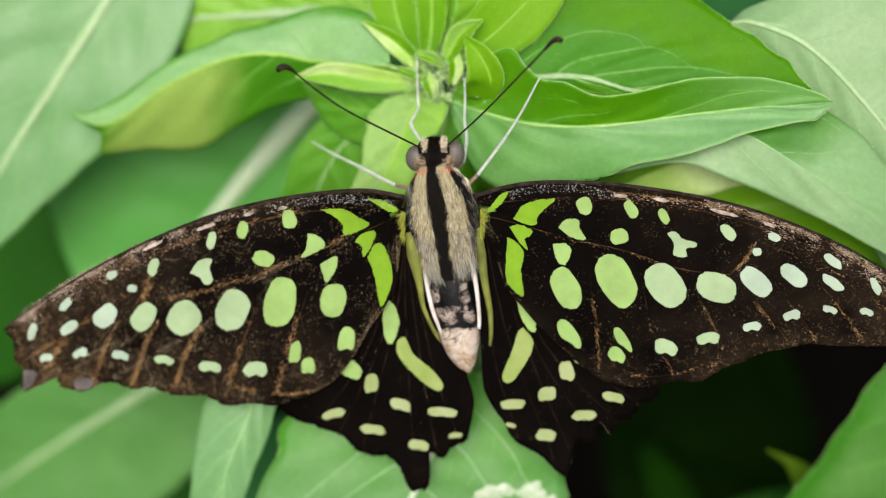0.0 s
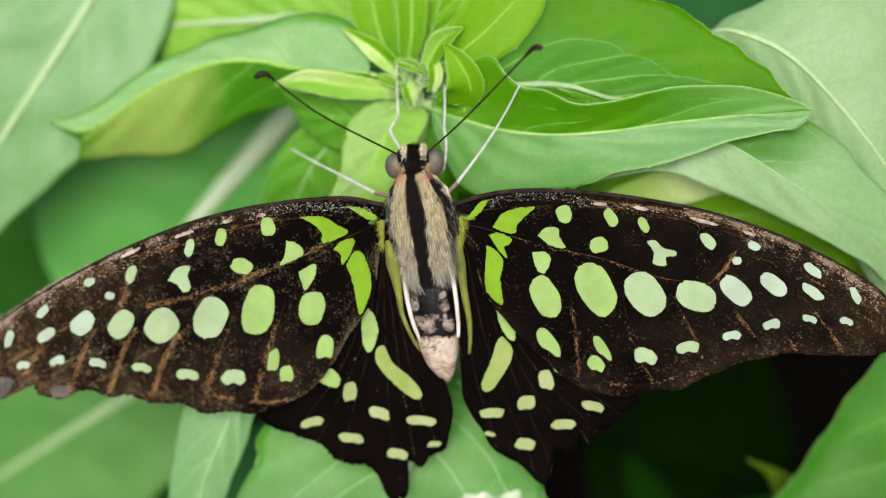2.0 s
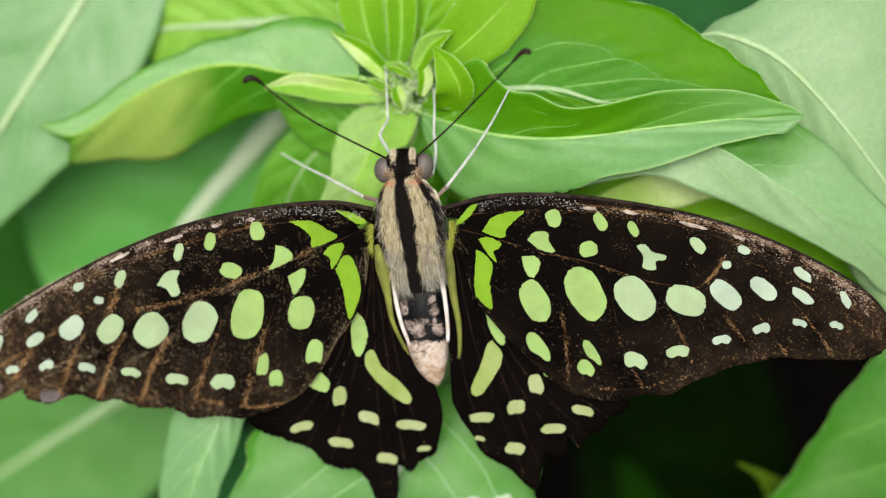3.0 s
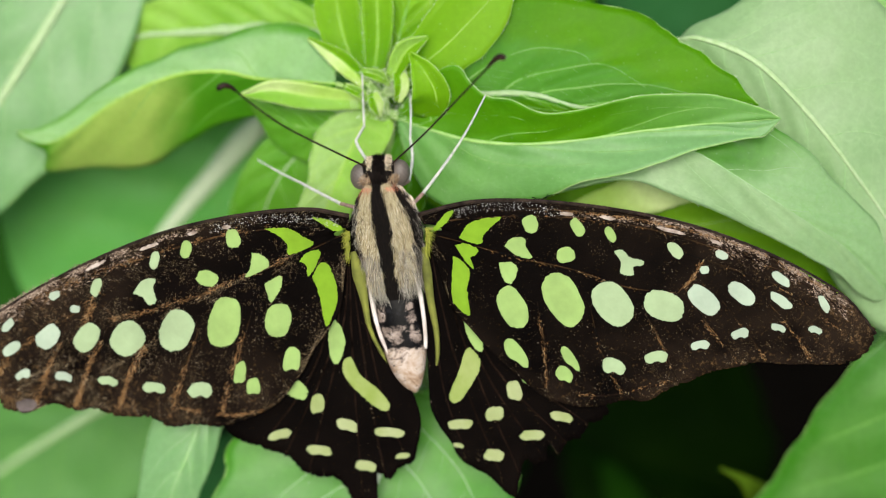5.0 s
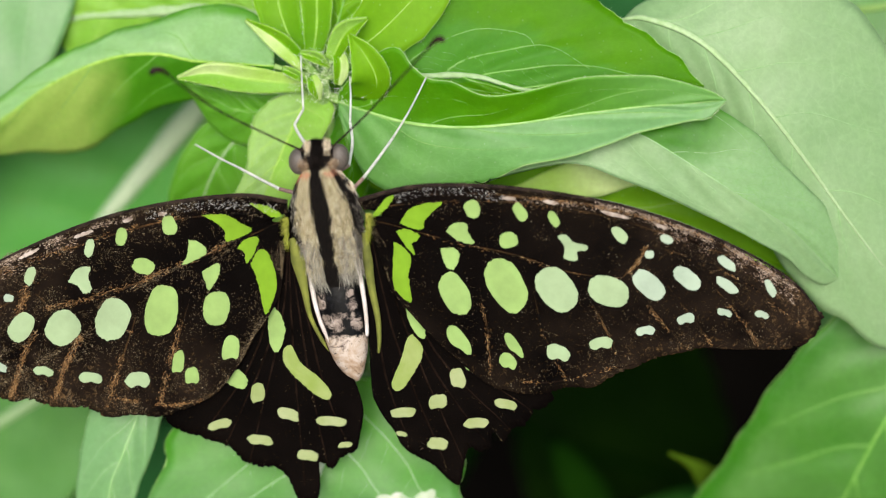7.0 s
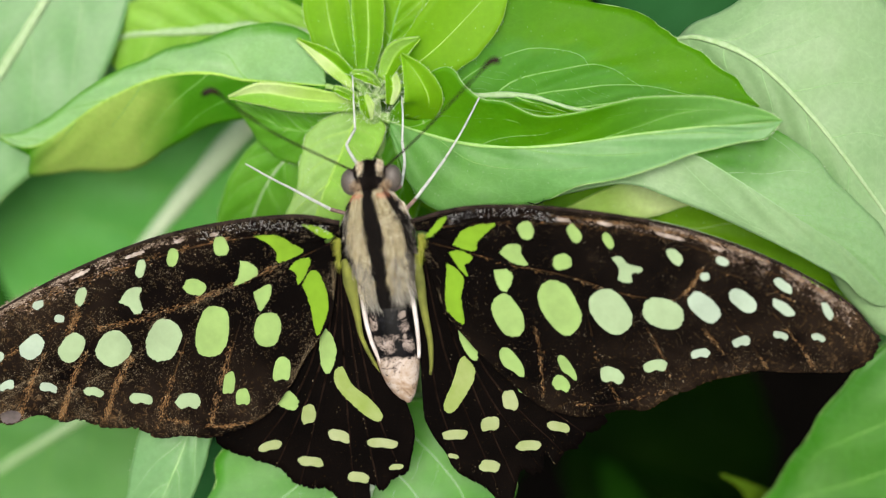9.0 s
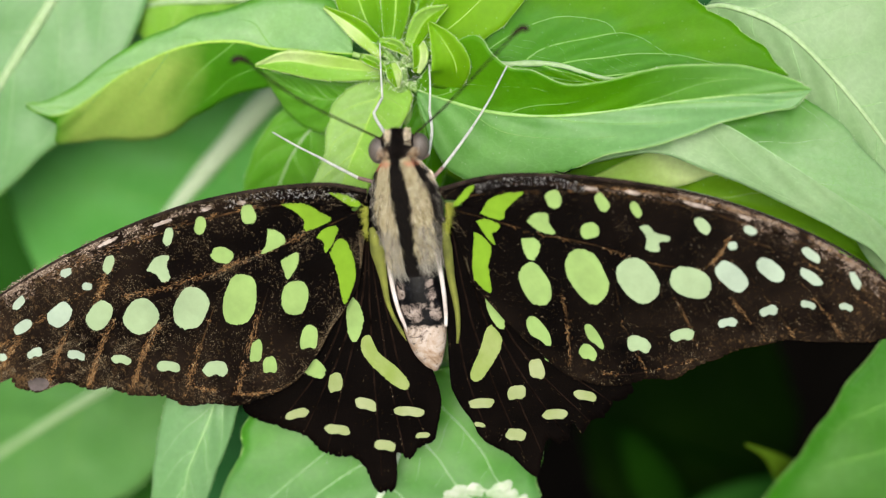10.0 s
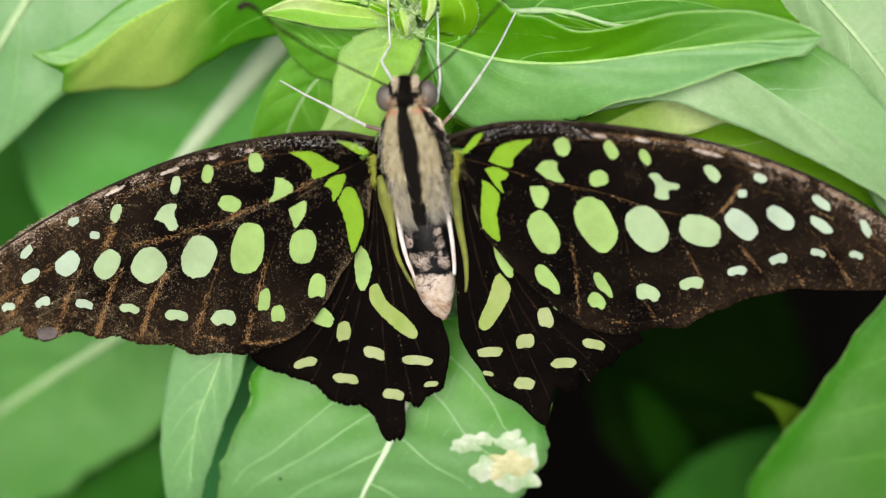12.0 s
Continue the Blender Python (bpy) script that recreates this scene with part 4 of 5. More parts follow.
def dusting(parent, depth, region, count, seed):
    rng = random.Random(seed)
    verts, faces = [], []
    (x0, y0), (x1, y1), width = region
    for _ in range(count):
        t = rng.random()
        x, y = x0 + (x1 - x0) * t, y0 + (y1 - y0) * t - 14 * math.sin(math.pi * t) + rng.uniform(-width, width)
        r = rng.uniform(0.35, 1.0)
        n = len(verts)
        verts += [at(x + r * c, y + r * s, depth(x, y) - 0.14) for c, s in ((-1, 0), (0, -1), (1, 0), (0, 1))]
        faces.append((n, n + 1, n + 2, n + 3))
    part("white_dusting", verts, faces, WHITE_SCALE, parent, kind="stuff")


def worn_scales(parent, depth, root, outline, count, mat, seed, reach, name="scale_wear"):
    """Single rubbed scales, thicker in patches and towards the margin, lying along the veins."""
    rng = random.Random(seed)
    edge = spline(outline, 160)
    verts, faces = [], []
    tries = 0
    while len(faces) < count and tries < count * 60:
        tries += 1
        k = rng.random() * (len(edge) - 1)
        e = edge[int(k)] + (edge[int(k) + 1] - edge[int(k)]) * (k - int(k))
        f = rng.uniform(0.12, 0.99)
        x, y = root[0] + (e[0] - root[0]) * f, root[1] + (e[1] - root[1]) * f
        far = math.hypot(x - root[0], y - root[1]) / reach
        patch = noise.noise(Vector((x / 42, y / 42, seed))) + 0.6 * noise.noise(Vector((x / 13, y / 13, seed)))
        if rng.random() > (0.02 + 0.55 * far ** 1.5 + 0.5 * f ** 8) * max(0.0, 0.35 + 1.2 * patch):
            continue
        a = math.atan2(e[1] - root[1], e[0] - root[0]) + rng.gauss(0.0, 0.9)
        l, w = rng.uniform(0.4, 1.5), rng.uniform(0.25, 0.6)
        if rng.random() < 0.04:
            l *= 3
        c, s = math.cos(a), math.sin(a)
        b = depth(x, y) - 0.1
        n = len(verts)
        verts += [at(x - c * l, y - s * l, b), at(x + s * w, y - c * w, b), at(x + c * l, y + s * l, b), at(x - s * w, y + c * w, b)]
        faces.append((n, n + 1, n + 2, n + 3))
    part(name, verts, faces, mat, parent, smooth=False, kind="stuff")


# hindwings first, then the forewings that overlap them
HL_ROOT, HR_ROOT, FL_ROOT, FR_ROOT = (726, 400), (842, 395), (716, 372), (848, 366)
hl_depth, hr_depth = wing_sheet(HL_ROOT, 1.2, 0.9), wing_sheet(HR_ROOT, 1.2, 0.9)
fl_depth, fr_depth = wing_sheet(FL_ROOT, 0.8, -0.1), wing_sheet(FR_ROOT, 0.8, -0.1)
HINDWING_L = [
    (735, 425), (744, 480), (758, 540), (784, 600), (810, 642), (832, 680), (839, 715), (833, 755), (826, 780), (800, 795), (782, 813), (764, 802), (760, 815), (762, 846), (757, 864),
    (747, 871), (731, 870), (721, 860), (709, 834), (690, 811), (662, 808), (630, 797), (605, 772), (562, 757), (520, 742), (497, 722), (515, 690), (575, 620), (625, 520), (685, 410)]
hindwing_l = wing("hindwing", HL_ROOT, HINDWING_L,
    hl_depth, "black hindwing with pale green spots and a short tail", 41)
HINDWING_R = [
    (838, 412), (845, 470), (853, 560), (856, 620), (857, 660), (856, 688), (873, 722), (892, 748), (906, 776), (936, 796), (962, 812), (986, 836), (1004, 842), (1012, 808), (1020, 780),
    (1040, 786), (1057, 780), (1059, 779), (1064, 754), (1070, 757), (1079, 770), (1082, 769), (1098, 746), (1118, 742), (1120, 739), (1132, 722), (1170, 692), (1110, 650), (1030, 600), (960, 500), (885, 395)]
hindwing_r = wing("hindwing", HR_ROOT, HINDWING_R,
    hr_depth, "black hindwing with pale green spots and a torn tail", 42)
FOREWING_L = [
    (716, 349), (690, 342), (640, 336), (580, 339), (520, 347), (460, 358), (400, 373), (340, 394), (280, 418), (220, 446), (160, 478), (100, 512), (50, 548), (8, 582),
    (22, 604), (24, 636), (40, 655), (38, 691), (52, 690), (70, 668), (98, 655), (103, 680), (125, 690), (150, 693), (180, 681), (205, 678), (230, 690), (270, 687), (300, 699),
    (360, 702), (396, 718), (450, 715), (492, 718), (545, 700), (590, 676), (628, 628), (652, 585), (676, 552), (699, 510), (702, 470), (700, 415)]
forewing_l = wing("forewing", FL_ROOT, FOREWING_L,
    fl_depth, "worn black forewing with rows of green spots", 43)
FOREWING_R = [
    (836, 348), (880, 333), (930, 325), (985, 322), (1050, 324), (1120, 331), (1190, 340), (1260, 353), (1330, 371), (1400, 394), (1470, 425), (1530, 459), (1585, 492), (1625, 532),
    (1642, 565), (1605, 608), (1545, 614), (1480, 613), (1430, 610), (1400, 616), (1350, 626), (1305, 645), (1280, 654), (1240, 675), (1200, 676), (1165, 684), (1120, 686), (1090, 680),
    (1056, 668), (1000, 622), (952, 576), (926, 546), (900, 514), (887, 480), (886, 430), (850, 394)]
forewing_r = wing("forewing", FR_ROOT, FOREWING_R,
    fr_depth, "black forewing with rows of green spots", 44)

RUBBED = fur_material("rubbed_scales", (0.0, (0.014, 0.009, 0.004)), (0.5, (0.058, 0.040, 0.019)), (0.85, (0.15, 0.112, 0.058)), (1.0, (0.31, 0.27, 0.19)))
worn_scales(forewing_l, fl_depth, FL_ROOT, FOREWING_L, 18000, RUBBED, 81, 640)
worn_scales(forewing_r, fr_depth, FR_ROOT, FOREWING_R, 3400, RUBBED, 82, 760)
worn_scales(hindwing_l, hl_depth, HL_ROOT, HINDWING_L, 120, RUBBED, 83, 700)
worn_scales(hindwing_r, hr_depth, HR_ROOT, HINDWING_R, 120, RUBBED, 84, 700)
round_spots(hindwing_l, hl_depth, [(657, 680, 20, 14, 95), (591, 733, 22, 10, 165), (660, 761, 24, 10.5, 8), (709, 717, 20, 12.5, 22), (783, 730, 28, 10.5, 5), (741, 789, 20, 11.5, 12), (806, 771, 13, 6, 172)], FL_ROOT, 1, 0.28, SPOT_CREAM)
drawn_spots(hindwing_l, hl_depth, [
    [(685, 528), (700, 545), (706, 575), (694, 608), (682, 600), (677, 560)],
    [(604, 660), (622, 638), (640, 655), (634, 671), (615, 668)]], FL_ROOT)
drawn_spots(hindwing_l, hl_depth, [[(704, 602), (717, 598), (731, 626), (765, 655), (784, 680), (777, 692), (755, 682), (715, 645), (702, 620)]], FL_ROOT, SPOT_OLIVE)
round_spots(hindwing_r, hr_depth, [(1003, 658, 20, 15, 80), (968, 698, 17, 15, 160), (908, 716, 23, 11, 176), (1034, 736, 23, 11, 176), (966, 771, 19, 13, 5), (1086, 704, 22, 10, 14), (904, 753, 10, 5, 15)], FR_ROOT, 2, 0.25, SPOT_CREAM)
drawn_spots(hindwing_r, hr_depth, [
    [(913, 526), (925, 530), (945, 565), (948, 585), (938, 586), (922, 562)],
    [(1012, 627), (1022, 630), (1033, 640), (1020, 643)]], FR_ROOT)
drawn_spots(hindwing_r, hr_depth, [[(926, 580), (942, 600), (940, 625), (912, 670), (896, 678), (889, 664), (905, 625), (916, 590)]], FR_ROOT, SPOT_OLIVE)
round_spots(forewing_l, fl_depth, [
    (512, 389, 17, 15, 80), (429, 407, 17, 11, 100), (374, 426, 17, 9, 100), (271, 473, 17, 10, 108), (198, 487, 11, 8, 155), (234, 511, 9, 8, 0), (466, 458, 20, 16, 15)], FL_ROOT, 3)
round_spots(forewing_l, fl_depth, [
    (590, 532, 32, 24, 100), (495, 535, 46, 30, 103), (411, 549, 39, 30, 110), (325, 563, 33, 29, 130), (254, 561, 29, 20, 125), (186, 560, 24, 19, 130), (122, 580, 18, 11, 145), (57, 587, 17, 8, 105), (116, 539, 15, 8, 130)], FL_ROOT, 4)
round_spots(forewing_l, fl_depth, [
    (613, 604, 27, 17, 97), (522, 628, 25, 12, 97), (545, 650, 18, 14, 90), (452, 655, 22, 17, 175), (371, 650, 21, 12, 8), (290, 638, 18, 10, 12), (213, 630, 16, 10, 15), (142, 626, 14, 10, 155), (82, 634, 12, 9, 165)], FL_ROOT, 5, 0.45)
drawn_spots(forewing_l, fl_depth, [
    [(335, 484), (352, 462), (374, 458), (371, 475), (376, 498), (362, 504), (352, 490)],
    [(545, 413), (565, 419), (575, 435), (560, 446), (534, 456), (541, 440)],
    [(568, 371), (608, 371), (636, 386), (652, 399), (611, 417), (607, 400), (592, 384)],
    [(628, 428), (642, 413), (665, 411), (655, 440), (642, 455), (640, 437)],
    [(650, 352), (680, 356), (704, 371), (688, 375)],
    [(650, 455), (665, 432), (682, 440), (695, 490), (684, 528), (673, 541), (663, 490)],
    [(566, 468), (594, 454), (596, 472), (579, 500), (571, 485)]], FL_ROOT)
round_spots(forewing_r, fr_depth, [
    (1034, 364, 17, 15, 75), (1117, 371, 19, 11, 62), (1175, 383, 16, 9, 62), (1289, 412, 18, 11, 48), (1370, 420, 12, 8, 20), (1340, 446, 9, 8, 0), (1096, 419, 17, 16, 0)], FR_ROOT, 6)
round_spots(forewing_r, fr_depth, [
    (1002, 511, 40, 25, 66), (1091, 497, 52, 32, 62), (1178, 505, 44, 32, 52), (1268, 509, 38, 27, 22), (1338, 499, 34, 20, 42), (1405, 488, 29, 17, 38), (1474, 501, 23, 10, 35), (1474, 462, 20, 9, 38), (1550, 507, 17, 8, 65)], FR_ROOT, 7)
round_spots(forewing_r, fr_depth, [
    (1007, 593, 33, 16, 58), (1102, 603, 28, 11, 60), (1091, 630, 18, 15, 60), (1178, 616, 22, 17, 25), (1254, 600, 22, 13, 172), (1331, 579, 18, 10, 172), (1402, 559, 17, 11, 165), (1469, 549, 14, 8, 20), (1534, 553, 13, 8, 20)], FR_ROOT, 8, 0.45)
drawn_spots(forewing_r, fr_depth, [
    [(1180, 412), (1195, 411), (1210, 424), (1232, 430), (1230, 438), (1215, 440), (1214, 455), (1192, 451), (1193, 432)],
    [(862, 373), (885, 346), (899, 341), (886, 362), (868, 376)],
    [(908, 388), (930, 361), (981, 352), (966, 368), (951, 385), (948, 398), (930, 397)],
    [(988, 403), (1000, 390), (1022, 389), (1026, 405), (1036, 424), (1010, 420)],
    [(898, 420), (915, 430), (927, 450), (922, 480), (926, 524), (905, 510), (895, 490)],
    [(978, 432), (1000, 431), (1011, 445), (1000, 469), (985, 460)],
    [(902, 402), (918, 398), (941, 408), (938, 418), (928, 425), (934, 443), (920, 430)]], FR_ROOT)

wing_veins(forewing_l, fl_depth, [
    [(700, 384), (600, 428), (500, 470), (400, 506), (305, 531)], [(545, 515), (520, 590), (490, 700)], [(452, 545), (425, 620), (400, 705)], [(370, 565), (338, 610), (310, 690)],
    [(292, 540), (258, 615), (235, 685)], [(222, 545), (188, 615), (165, 680)], [(155, 560), (110, 610), (85, 655)], [(300, 470), (200, 540), (45, 640)], [(690, 365), (520, 378), (360, 420), (150, 500)], [(290, 470), (265, 508), (246, 545)], [(262, 492), (285, 508), (306, 531)]], wear=760, spread=3.2, radius=0.0001)
wing_veins(forewing_r, fr_depth, [
    [(862, 382), (1000, 420), (1110, 445), (1200, 475), (1290, 486)], [(1045, 500), (1058, 585), (1062, 660)], [(1135, 500), (1158, 590), (1195, 665)], [(1222, 505), (1256, 560), (1290, 640)],
    [(1300, 470), (1350, 550), (1400, 608)], [(1370, 500), (1430, 580), (1448, 605)], [(1430, 480), (1500, 560), (1530, 608)], [(1300, 415), (1480, 480), (1600, 570)], [(860, 360), (1050, 350), (1250, 375), (1480, 450)], [(1292, 486), (1318, 458), (1336, 428)]], wear=190, spread=2.0, radius=0.00008)
wing_veins(hindwing_l, hl_depth, [[(715, 420), (700, 560), (640, 800)], [(715, 430), (720, 600), (735, 840)], [(712, 420), (650, 620), (560, 750)], [(722, 440), (770, 660), (815, 780)], [(713, 420), (680, 590), (600, 770)], [(718, 430), (745, 640), (775, 805)]], 0.00012, DARK_VEIN, 14, RUBBED, 1.6)
wing_veins(hindwing_r, hr_depth, [[(860, 420), (900, 600), (985, 820)], [(862, 410), (950, 620), (1050, 770)], [(858, 430), (872, 620), (920, 780)], [(870, 410), (980, 600), (1130, 715)], [(866, 415), (930, 610), (1010, 800)], [(872, 412), (965, 610), (1090, 745)]], 0.00012, DARK_VEIN, 14, RUBBED, 1.6)
wing_veins(forewing_l, fl_depth, [[(362, 655), (398, 676), (440, 688), (500, 697), (562, 690)]], 0.00008, DARK_VEIN, 420, OCHRE, 2.0)
wing_veins(forewing_r, fr_depth, [[(1310, 636), (1250, 650), (1180, 664), (1110, 668)]], 0.00008, DARK_VEIN, 200, OCHRE, 2.0)
MEMBRANE = plain_material("bare_membrane", (0.02, 0.016, 0.014), (0.15, 0.125, 0.12), 350, 0.6, 0.5, 0.2)
drawn_spots(forewing_l, fl_depth, [[(42, 654), (60, 656), (64, 668), (51, 686), (41, 687)], [(128, 674), (150, 668), (166, 676), (158, 688), (136, 690)]], FL_ROOT, MEMBRANE)
# rubbed pale lines behind the leading edges
PALE_RUB = fur_material("pale_rubbed_scales", (0.0, (0.05, 0.033, 0.022)), (0.5, (0.17, 0.12, 0.085)), (1.0, (0.46, 0.38, 0.31)))
wing_veins(forewing_l, fl_depth, [[(600, 352), (480, 369), (360, 398), (240, 448), (120, 512), (40, 570)]], 0.0001, DARK_VEIN, 2000, PALE_RUB, 3.0)
wing_veins(forewing_l, fl_depth, [[(420, 395), (320, 428), (220, 470), (130, 522), (60, 566)]], 0.0001, DARK_VEIN, 1000, PALE_RUB, 6.5)
wing_veins(forewing_r, fr_depth, [[(1000, 340), (1120, 347), (1240, 362), (1360, 392), (1480, 440), (1590, 508)]], 0.0001, DARK_VEIN, 900, PALE_RUB, 2.6)
wing_veins(forewing_r, fr_depth, [[(1250, 374), (1340, 398), (1430, 430), (1520, 474), (1600, 530)]], 0.0001, DARK_VEIN, 700, PALE_RUB, 5.0)
wing_veins(forewing_l, fl_depth, [[(420, 374), (310, 412), (210, 456), (110, 511), (28, 572)]], 0.0001, DARK_VEIN, 2600, PALE_RUB, 3.2)
wing_veins(forewing_r, fr_depth, [[(960, 338), (1080, 340), (1200, 352), (1320, 377), (1440, 416), (1560, 482)]], 0.0001, WING_VEIN, 1300, OCHRE, 1.6)
wing_veins(forewing_r, fr_depth, [[(1180, 343), (1280, 361), (1380, 392), (1480, 434), (1600, 508)]], 0.0001, DARK_VEIN, 2000, PALE_RUB, 3.0)
costa(forewing_l, fl_depth, [(716, 349), (640, 337), (520, 348), (400, 374), (280, 419), (160, 479), (50, 549), (12, 580)], [(440, 379, 10, -14), (364, 402, 18, -20), (270, 435, 20, -26), (500, 368, 8, -8)], 51)
costa(forewing_r, fr_depth, [(838, 347), (930, 325), (1050, 324), (1190, 340), (1330, 371), (1470, 425), (1585, 492), (1640, 560)], [(1098, 347, 12, 6), (1170, 354, 15, 10), (1281, 377, 26, 14), (1362, 398, 12, 22)], 52)
dusting(forewing_l, fl_depth, ((470, 372), (700, 362), 8), 260, 53)
dusting(forewing_r, fr_depth, ((900, 346), (1090, 346), 8), 200, 54)


def strip(name, line, widths, mat, parent, label=""):
    """A narrow soft flap along a line of plan points."""
    c = spline(line, 20)
    verts, faces = [], []
    for i, p in enumerate(c):
        q = c[min(i + 1, 20)] - c[max(i - 1, 0)]
        l = math.hypot(q[0], q[1])
        w = float(np.interp(i / 20, np.linspace(0, 1, len(widths)), widths))
        nx, ny = -q[1] / l * w, q[0] / l * w
        verts += [at(p[0] - nx, p[1] - ny, p[2] + 0.2), at(p[0], p[1], p[2] + 0.05), at(p[0] + nx, p[1] + ny, p[2] + 0.2)]
    for i in range(20):
        for j in (0, 1):
            k = 3 * i + j
            faces.append((k, k + 1, k + 4, k + 3))
    ob = part(name, verts, faces, mat, parent, label)
    t = ob.modifiers.new("thickness", "SOLIDIFY")
    t.thickness, t.offset = 0.00015, 0
    return ob


strip("inner_fold", [(722, 412, -.1), (732, 450, -.1), (742, 500, 0), (751, 548, 0.3), (776, 600, 1.0), (797, 632, 1.3)], [4, 12, 6, 3.2, 2.4, 1.2], FOLD, hindwing_l, "olive-yellow inner fold")
strip("inner_fold", [(847, 404, -.1), (852, 450, -.1), (858, 500, 0), (867, 550, .2), (869, 590, .4), (867, 612, .7)], [4, 8, 6, 4.4, 3, 1.5], FOLD, hindwing_r, "olive-yellow inner fold")


def loft(rows, sides=28, squash=0.8, steps=6):
    """A body from rows of u, v, half width (plan steps) and millimetres behind."""
    c = spline(rows, (len(rows) - 1) * steps)
    verts, faces = [], []
    for i, (u, v, w, b) in enumerate(c):
        q = c[min(i + 1, len(c) - 1)] - c[max(i - 1, 0)]
        l = math.hypot(q[0], q[1])
        nx, ny = -q[1] / l, q[0] / l
        for k in range(sides):
            a = 2 * math.pi * k / sides
            verts.append(at(u + nx * w * math.cos(a), v + ny * w * math.cos(a), b - w * squash * STEP * 1000 * math.sin(a)))
    n = len(c)
    for i in range(n - 1):
        for k in range(sides):
            j = (k + 1) % sides
            faces.append((i * sides + k, i * sides + j, (i + 1) * sides + j, (i + 1) * sides + k))
    faces += [tuple(range(sides)), tuple(range((n - 1) * sides, n * sides))[::-1]]
    return verts, faces


AXIS = [(767, 296, 30, 1.8), (772, 320, 47, 1.6), (779, 350, 56, 1.5), (785, 390, 56, 1.5), (790, 430, 54, 1.6), (795, 470, 49, 1.8), (799, 505, 42, 2.2)]
v, f = loft(AXIS)
thorax = part("thorax", v, f, BODY_BLACK, butterfly, "furry thorax, black with cream stripes")
BELLY = [(794, 470, 38, 2.2), (799, 510, 44, 2.0), (806, 550, 44, 1.9), (813, 590, 37, 1.6), (819, 620, 29, 1.3), (825, 643, 18, 1.2), (828, 655, 9, 1.2), (829, 660, 3, 1.2)]
belly_line = np.array(BELLY)
# bands of pale scales: across, along, half sizes, amounts of grey and of cream
BANDS = [(800, 535, 52, 70, 0.30, 0.0), (812, 548, 26, 8, 0.55, 0.0), (771, 522, 8, 20, 0.66, 0.0), (822, 520, 10, 22, 0.7, 0.0), (830, 557, 11, 18, 0.75, 0.1), (789, 560, 20, 17, 0.85, 0.3), (806, 535, 30, 4, 0.3, 0.0), (812, 572, 26, 5, 0.35, 0.0),
         (820, 602, 46, 22, 0.95, 1.0), (802, 612, 26, 22, 0.9, 0.85), (818, 638, 42, 30, 0.95, 1.0), (850, 598, 9, 24, 1.0, 0.45), (788, 615, 8, 34, 1.0, 0.4)]
v, f = loft(BELLY, 72, 0.8, 14)
grey, pale = [], []
for p in v:
    x, y = 784 + FOCAL * p[0] / p[1], 441 - FOCAL * p[2] / p[1]
    sums = [0.0, 0.0]
    for bx, by, rx, ry, g, c in BANDS:
        inside = max(0.0, 1 - (abs((x - bx - 0.12 * (y - by)) / rx) ** 4 + abs((y - by) / ry) ** 4) * 0.5)
        sums = [max(sums[0], g * inside), max(sums[1], c * inside)]
    grey.append(sums[0])
    pale.append(sums[1])
ABDOMEN, _tree, _skin = material("abdomen_scales")


def scale_mask(name, noise_scale):
    """Where pale scales lie: the bands, frayed by noise."""
    band = _tree.nodes.new("ShaderNodeAttribute")
    band.attribute_name = name
    frayed = mix(_tree, 1.0, band.outputs["Color"], ramp(_tree, noise_of(_tree, noise_scale, 8, 0.8, 0.6), (0.36, (0.1, 0.1, 0.1)), (0.62, (0.9, 0.9, 0.9))), "MULTIPLY")
    return ramp(_tree, frayed, (0.27, (0, 0, 0)), (0.42, (1, 1, 1)))


_dark = ramp(_tree, noise_of(_tree, 900, 6, 0.75, 0.5), (0.5, (0.0015, 0.0015, 0.0018)), (0.64, (0.008, 0.008, 0.010)), (0.8, (0.16, 0.155, 0.155)))
_grey = ramp(_tree, noise_of(_tree, 1500, 6, 0.75), (0.35, (0.08, 0.06, 0.05)), (0.6, (0.34, 0.28, 0.24)), (0.75, (0.5, 0.46, 0.44)))
_pale = ramp(_tree, noise_of(_tree, 420, 6, 0.7, 0.6), (0.3, (0.12, 0.072, 0.045)), (0.44, (0.36, 0.26, 0.18)), (0.6, (0.52, 0.45, 0.39)), (0.75, (0.22, 0.16, 0.135)))
_coat = mix(_tree, scale_mask("grey_scales", 1100), _dark, _grey)
_tree.links.new(mix(_tree, scale_mask("pale_scales", 700), _coat, _pale), _skin.inputs["Base Color"])
_skin.inputs["Roughness"].default_value, _skin.inputs["Specular IOR Level"].default_value = 0.4, 0.12
bumped(_tree, _skin, noise_of(_tree, 2600, 4), 0.5, 0.0001)
abdomen = part("abdomen", v, f, ABDOMEN, butterfly, "black abdomen with grey bands and a cream tip")
abdomen.data.attributes.new("grey_scales", "FLOAT", "POINT").data.foreach_set("value", grey)
abdomen.data.attributes.new("pale_scales", "FLOAT", "POINT").data.foreach_set("value", pale)
v, f = loft([(768, 243, 12, 1.6), (768, 252, 26, 1.2), (768, 270, 32, 1.0), (768, 290, 30, 1.4), (769, 306, 24, 1.8)], 20)
head_part = part("head", v, f, BODY_BLACK, butterfly, "dark furry head with cream sides")


def ball(u, v, back, ru, rv, rd, n=16):
    verts, faces = [], []
    for i in range(n + 1):
        a = math.pi * i / n
        for k in range(2 * n):
            w = math.pi * k / n
            verts.append(at(u + ru * math.sin(a) * math.cos(w), v + rv * math.cos(a), back - rd * math.sin(a) * math.sin(w)))
    for i in range(n):
        for k in range(2 * n):
            j = (k + 1) % (2 * n)
            faces.append((i * 2 * n + k, i * 2 * n + j, (i + 1) * 2 * n + j, (i + 1) * 2 * n + k))
    return verts, faces


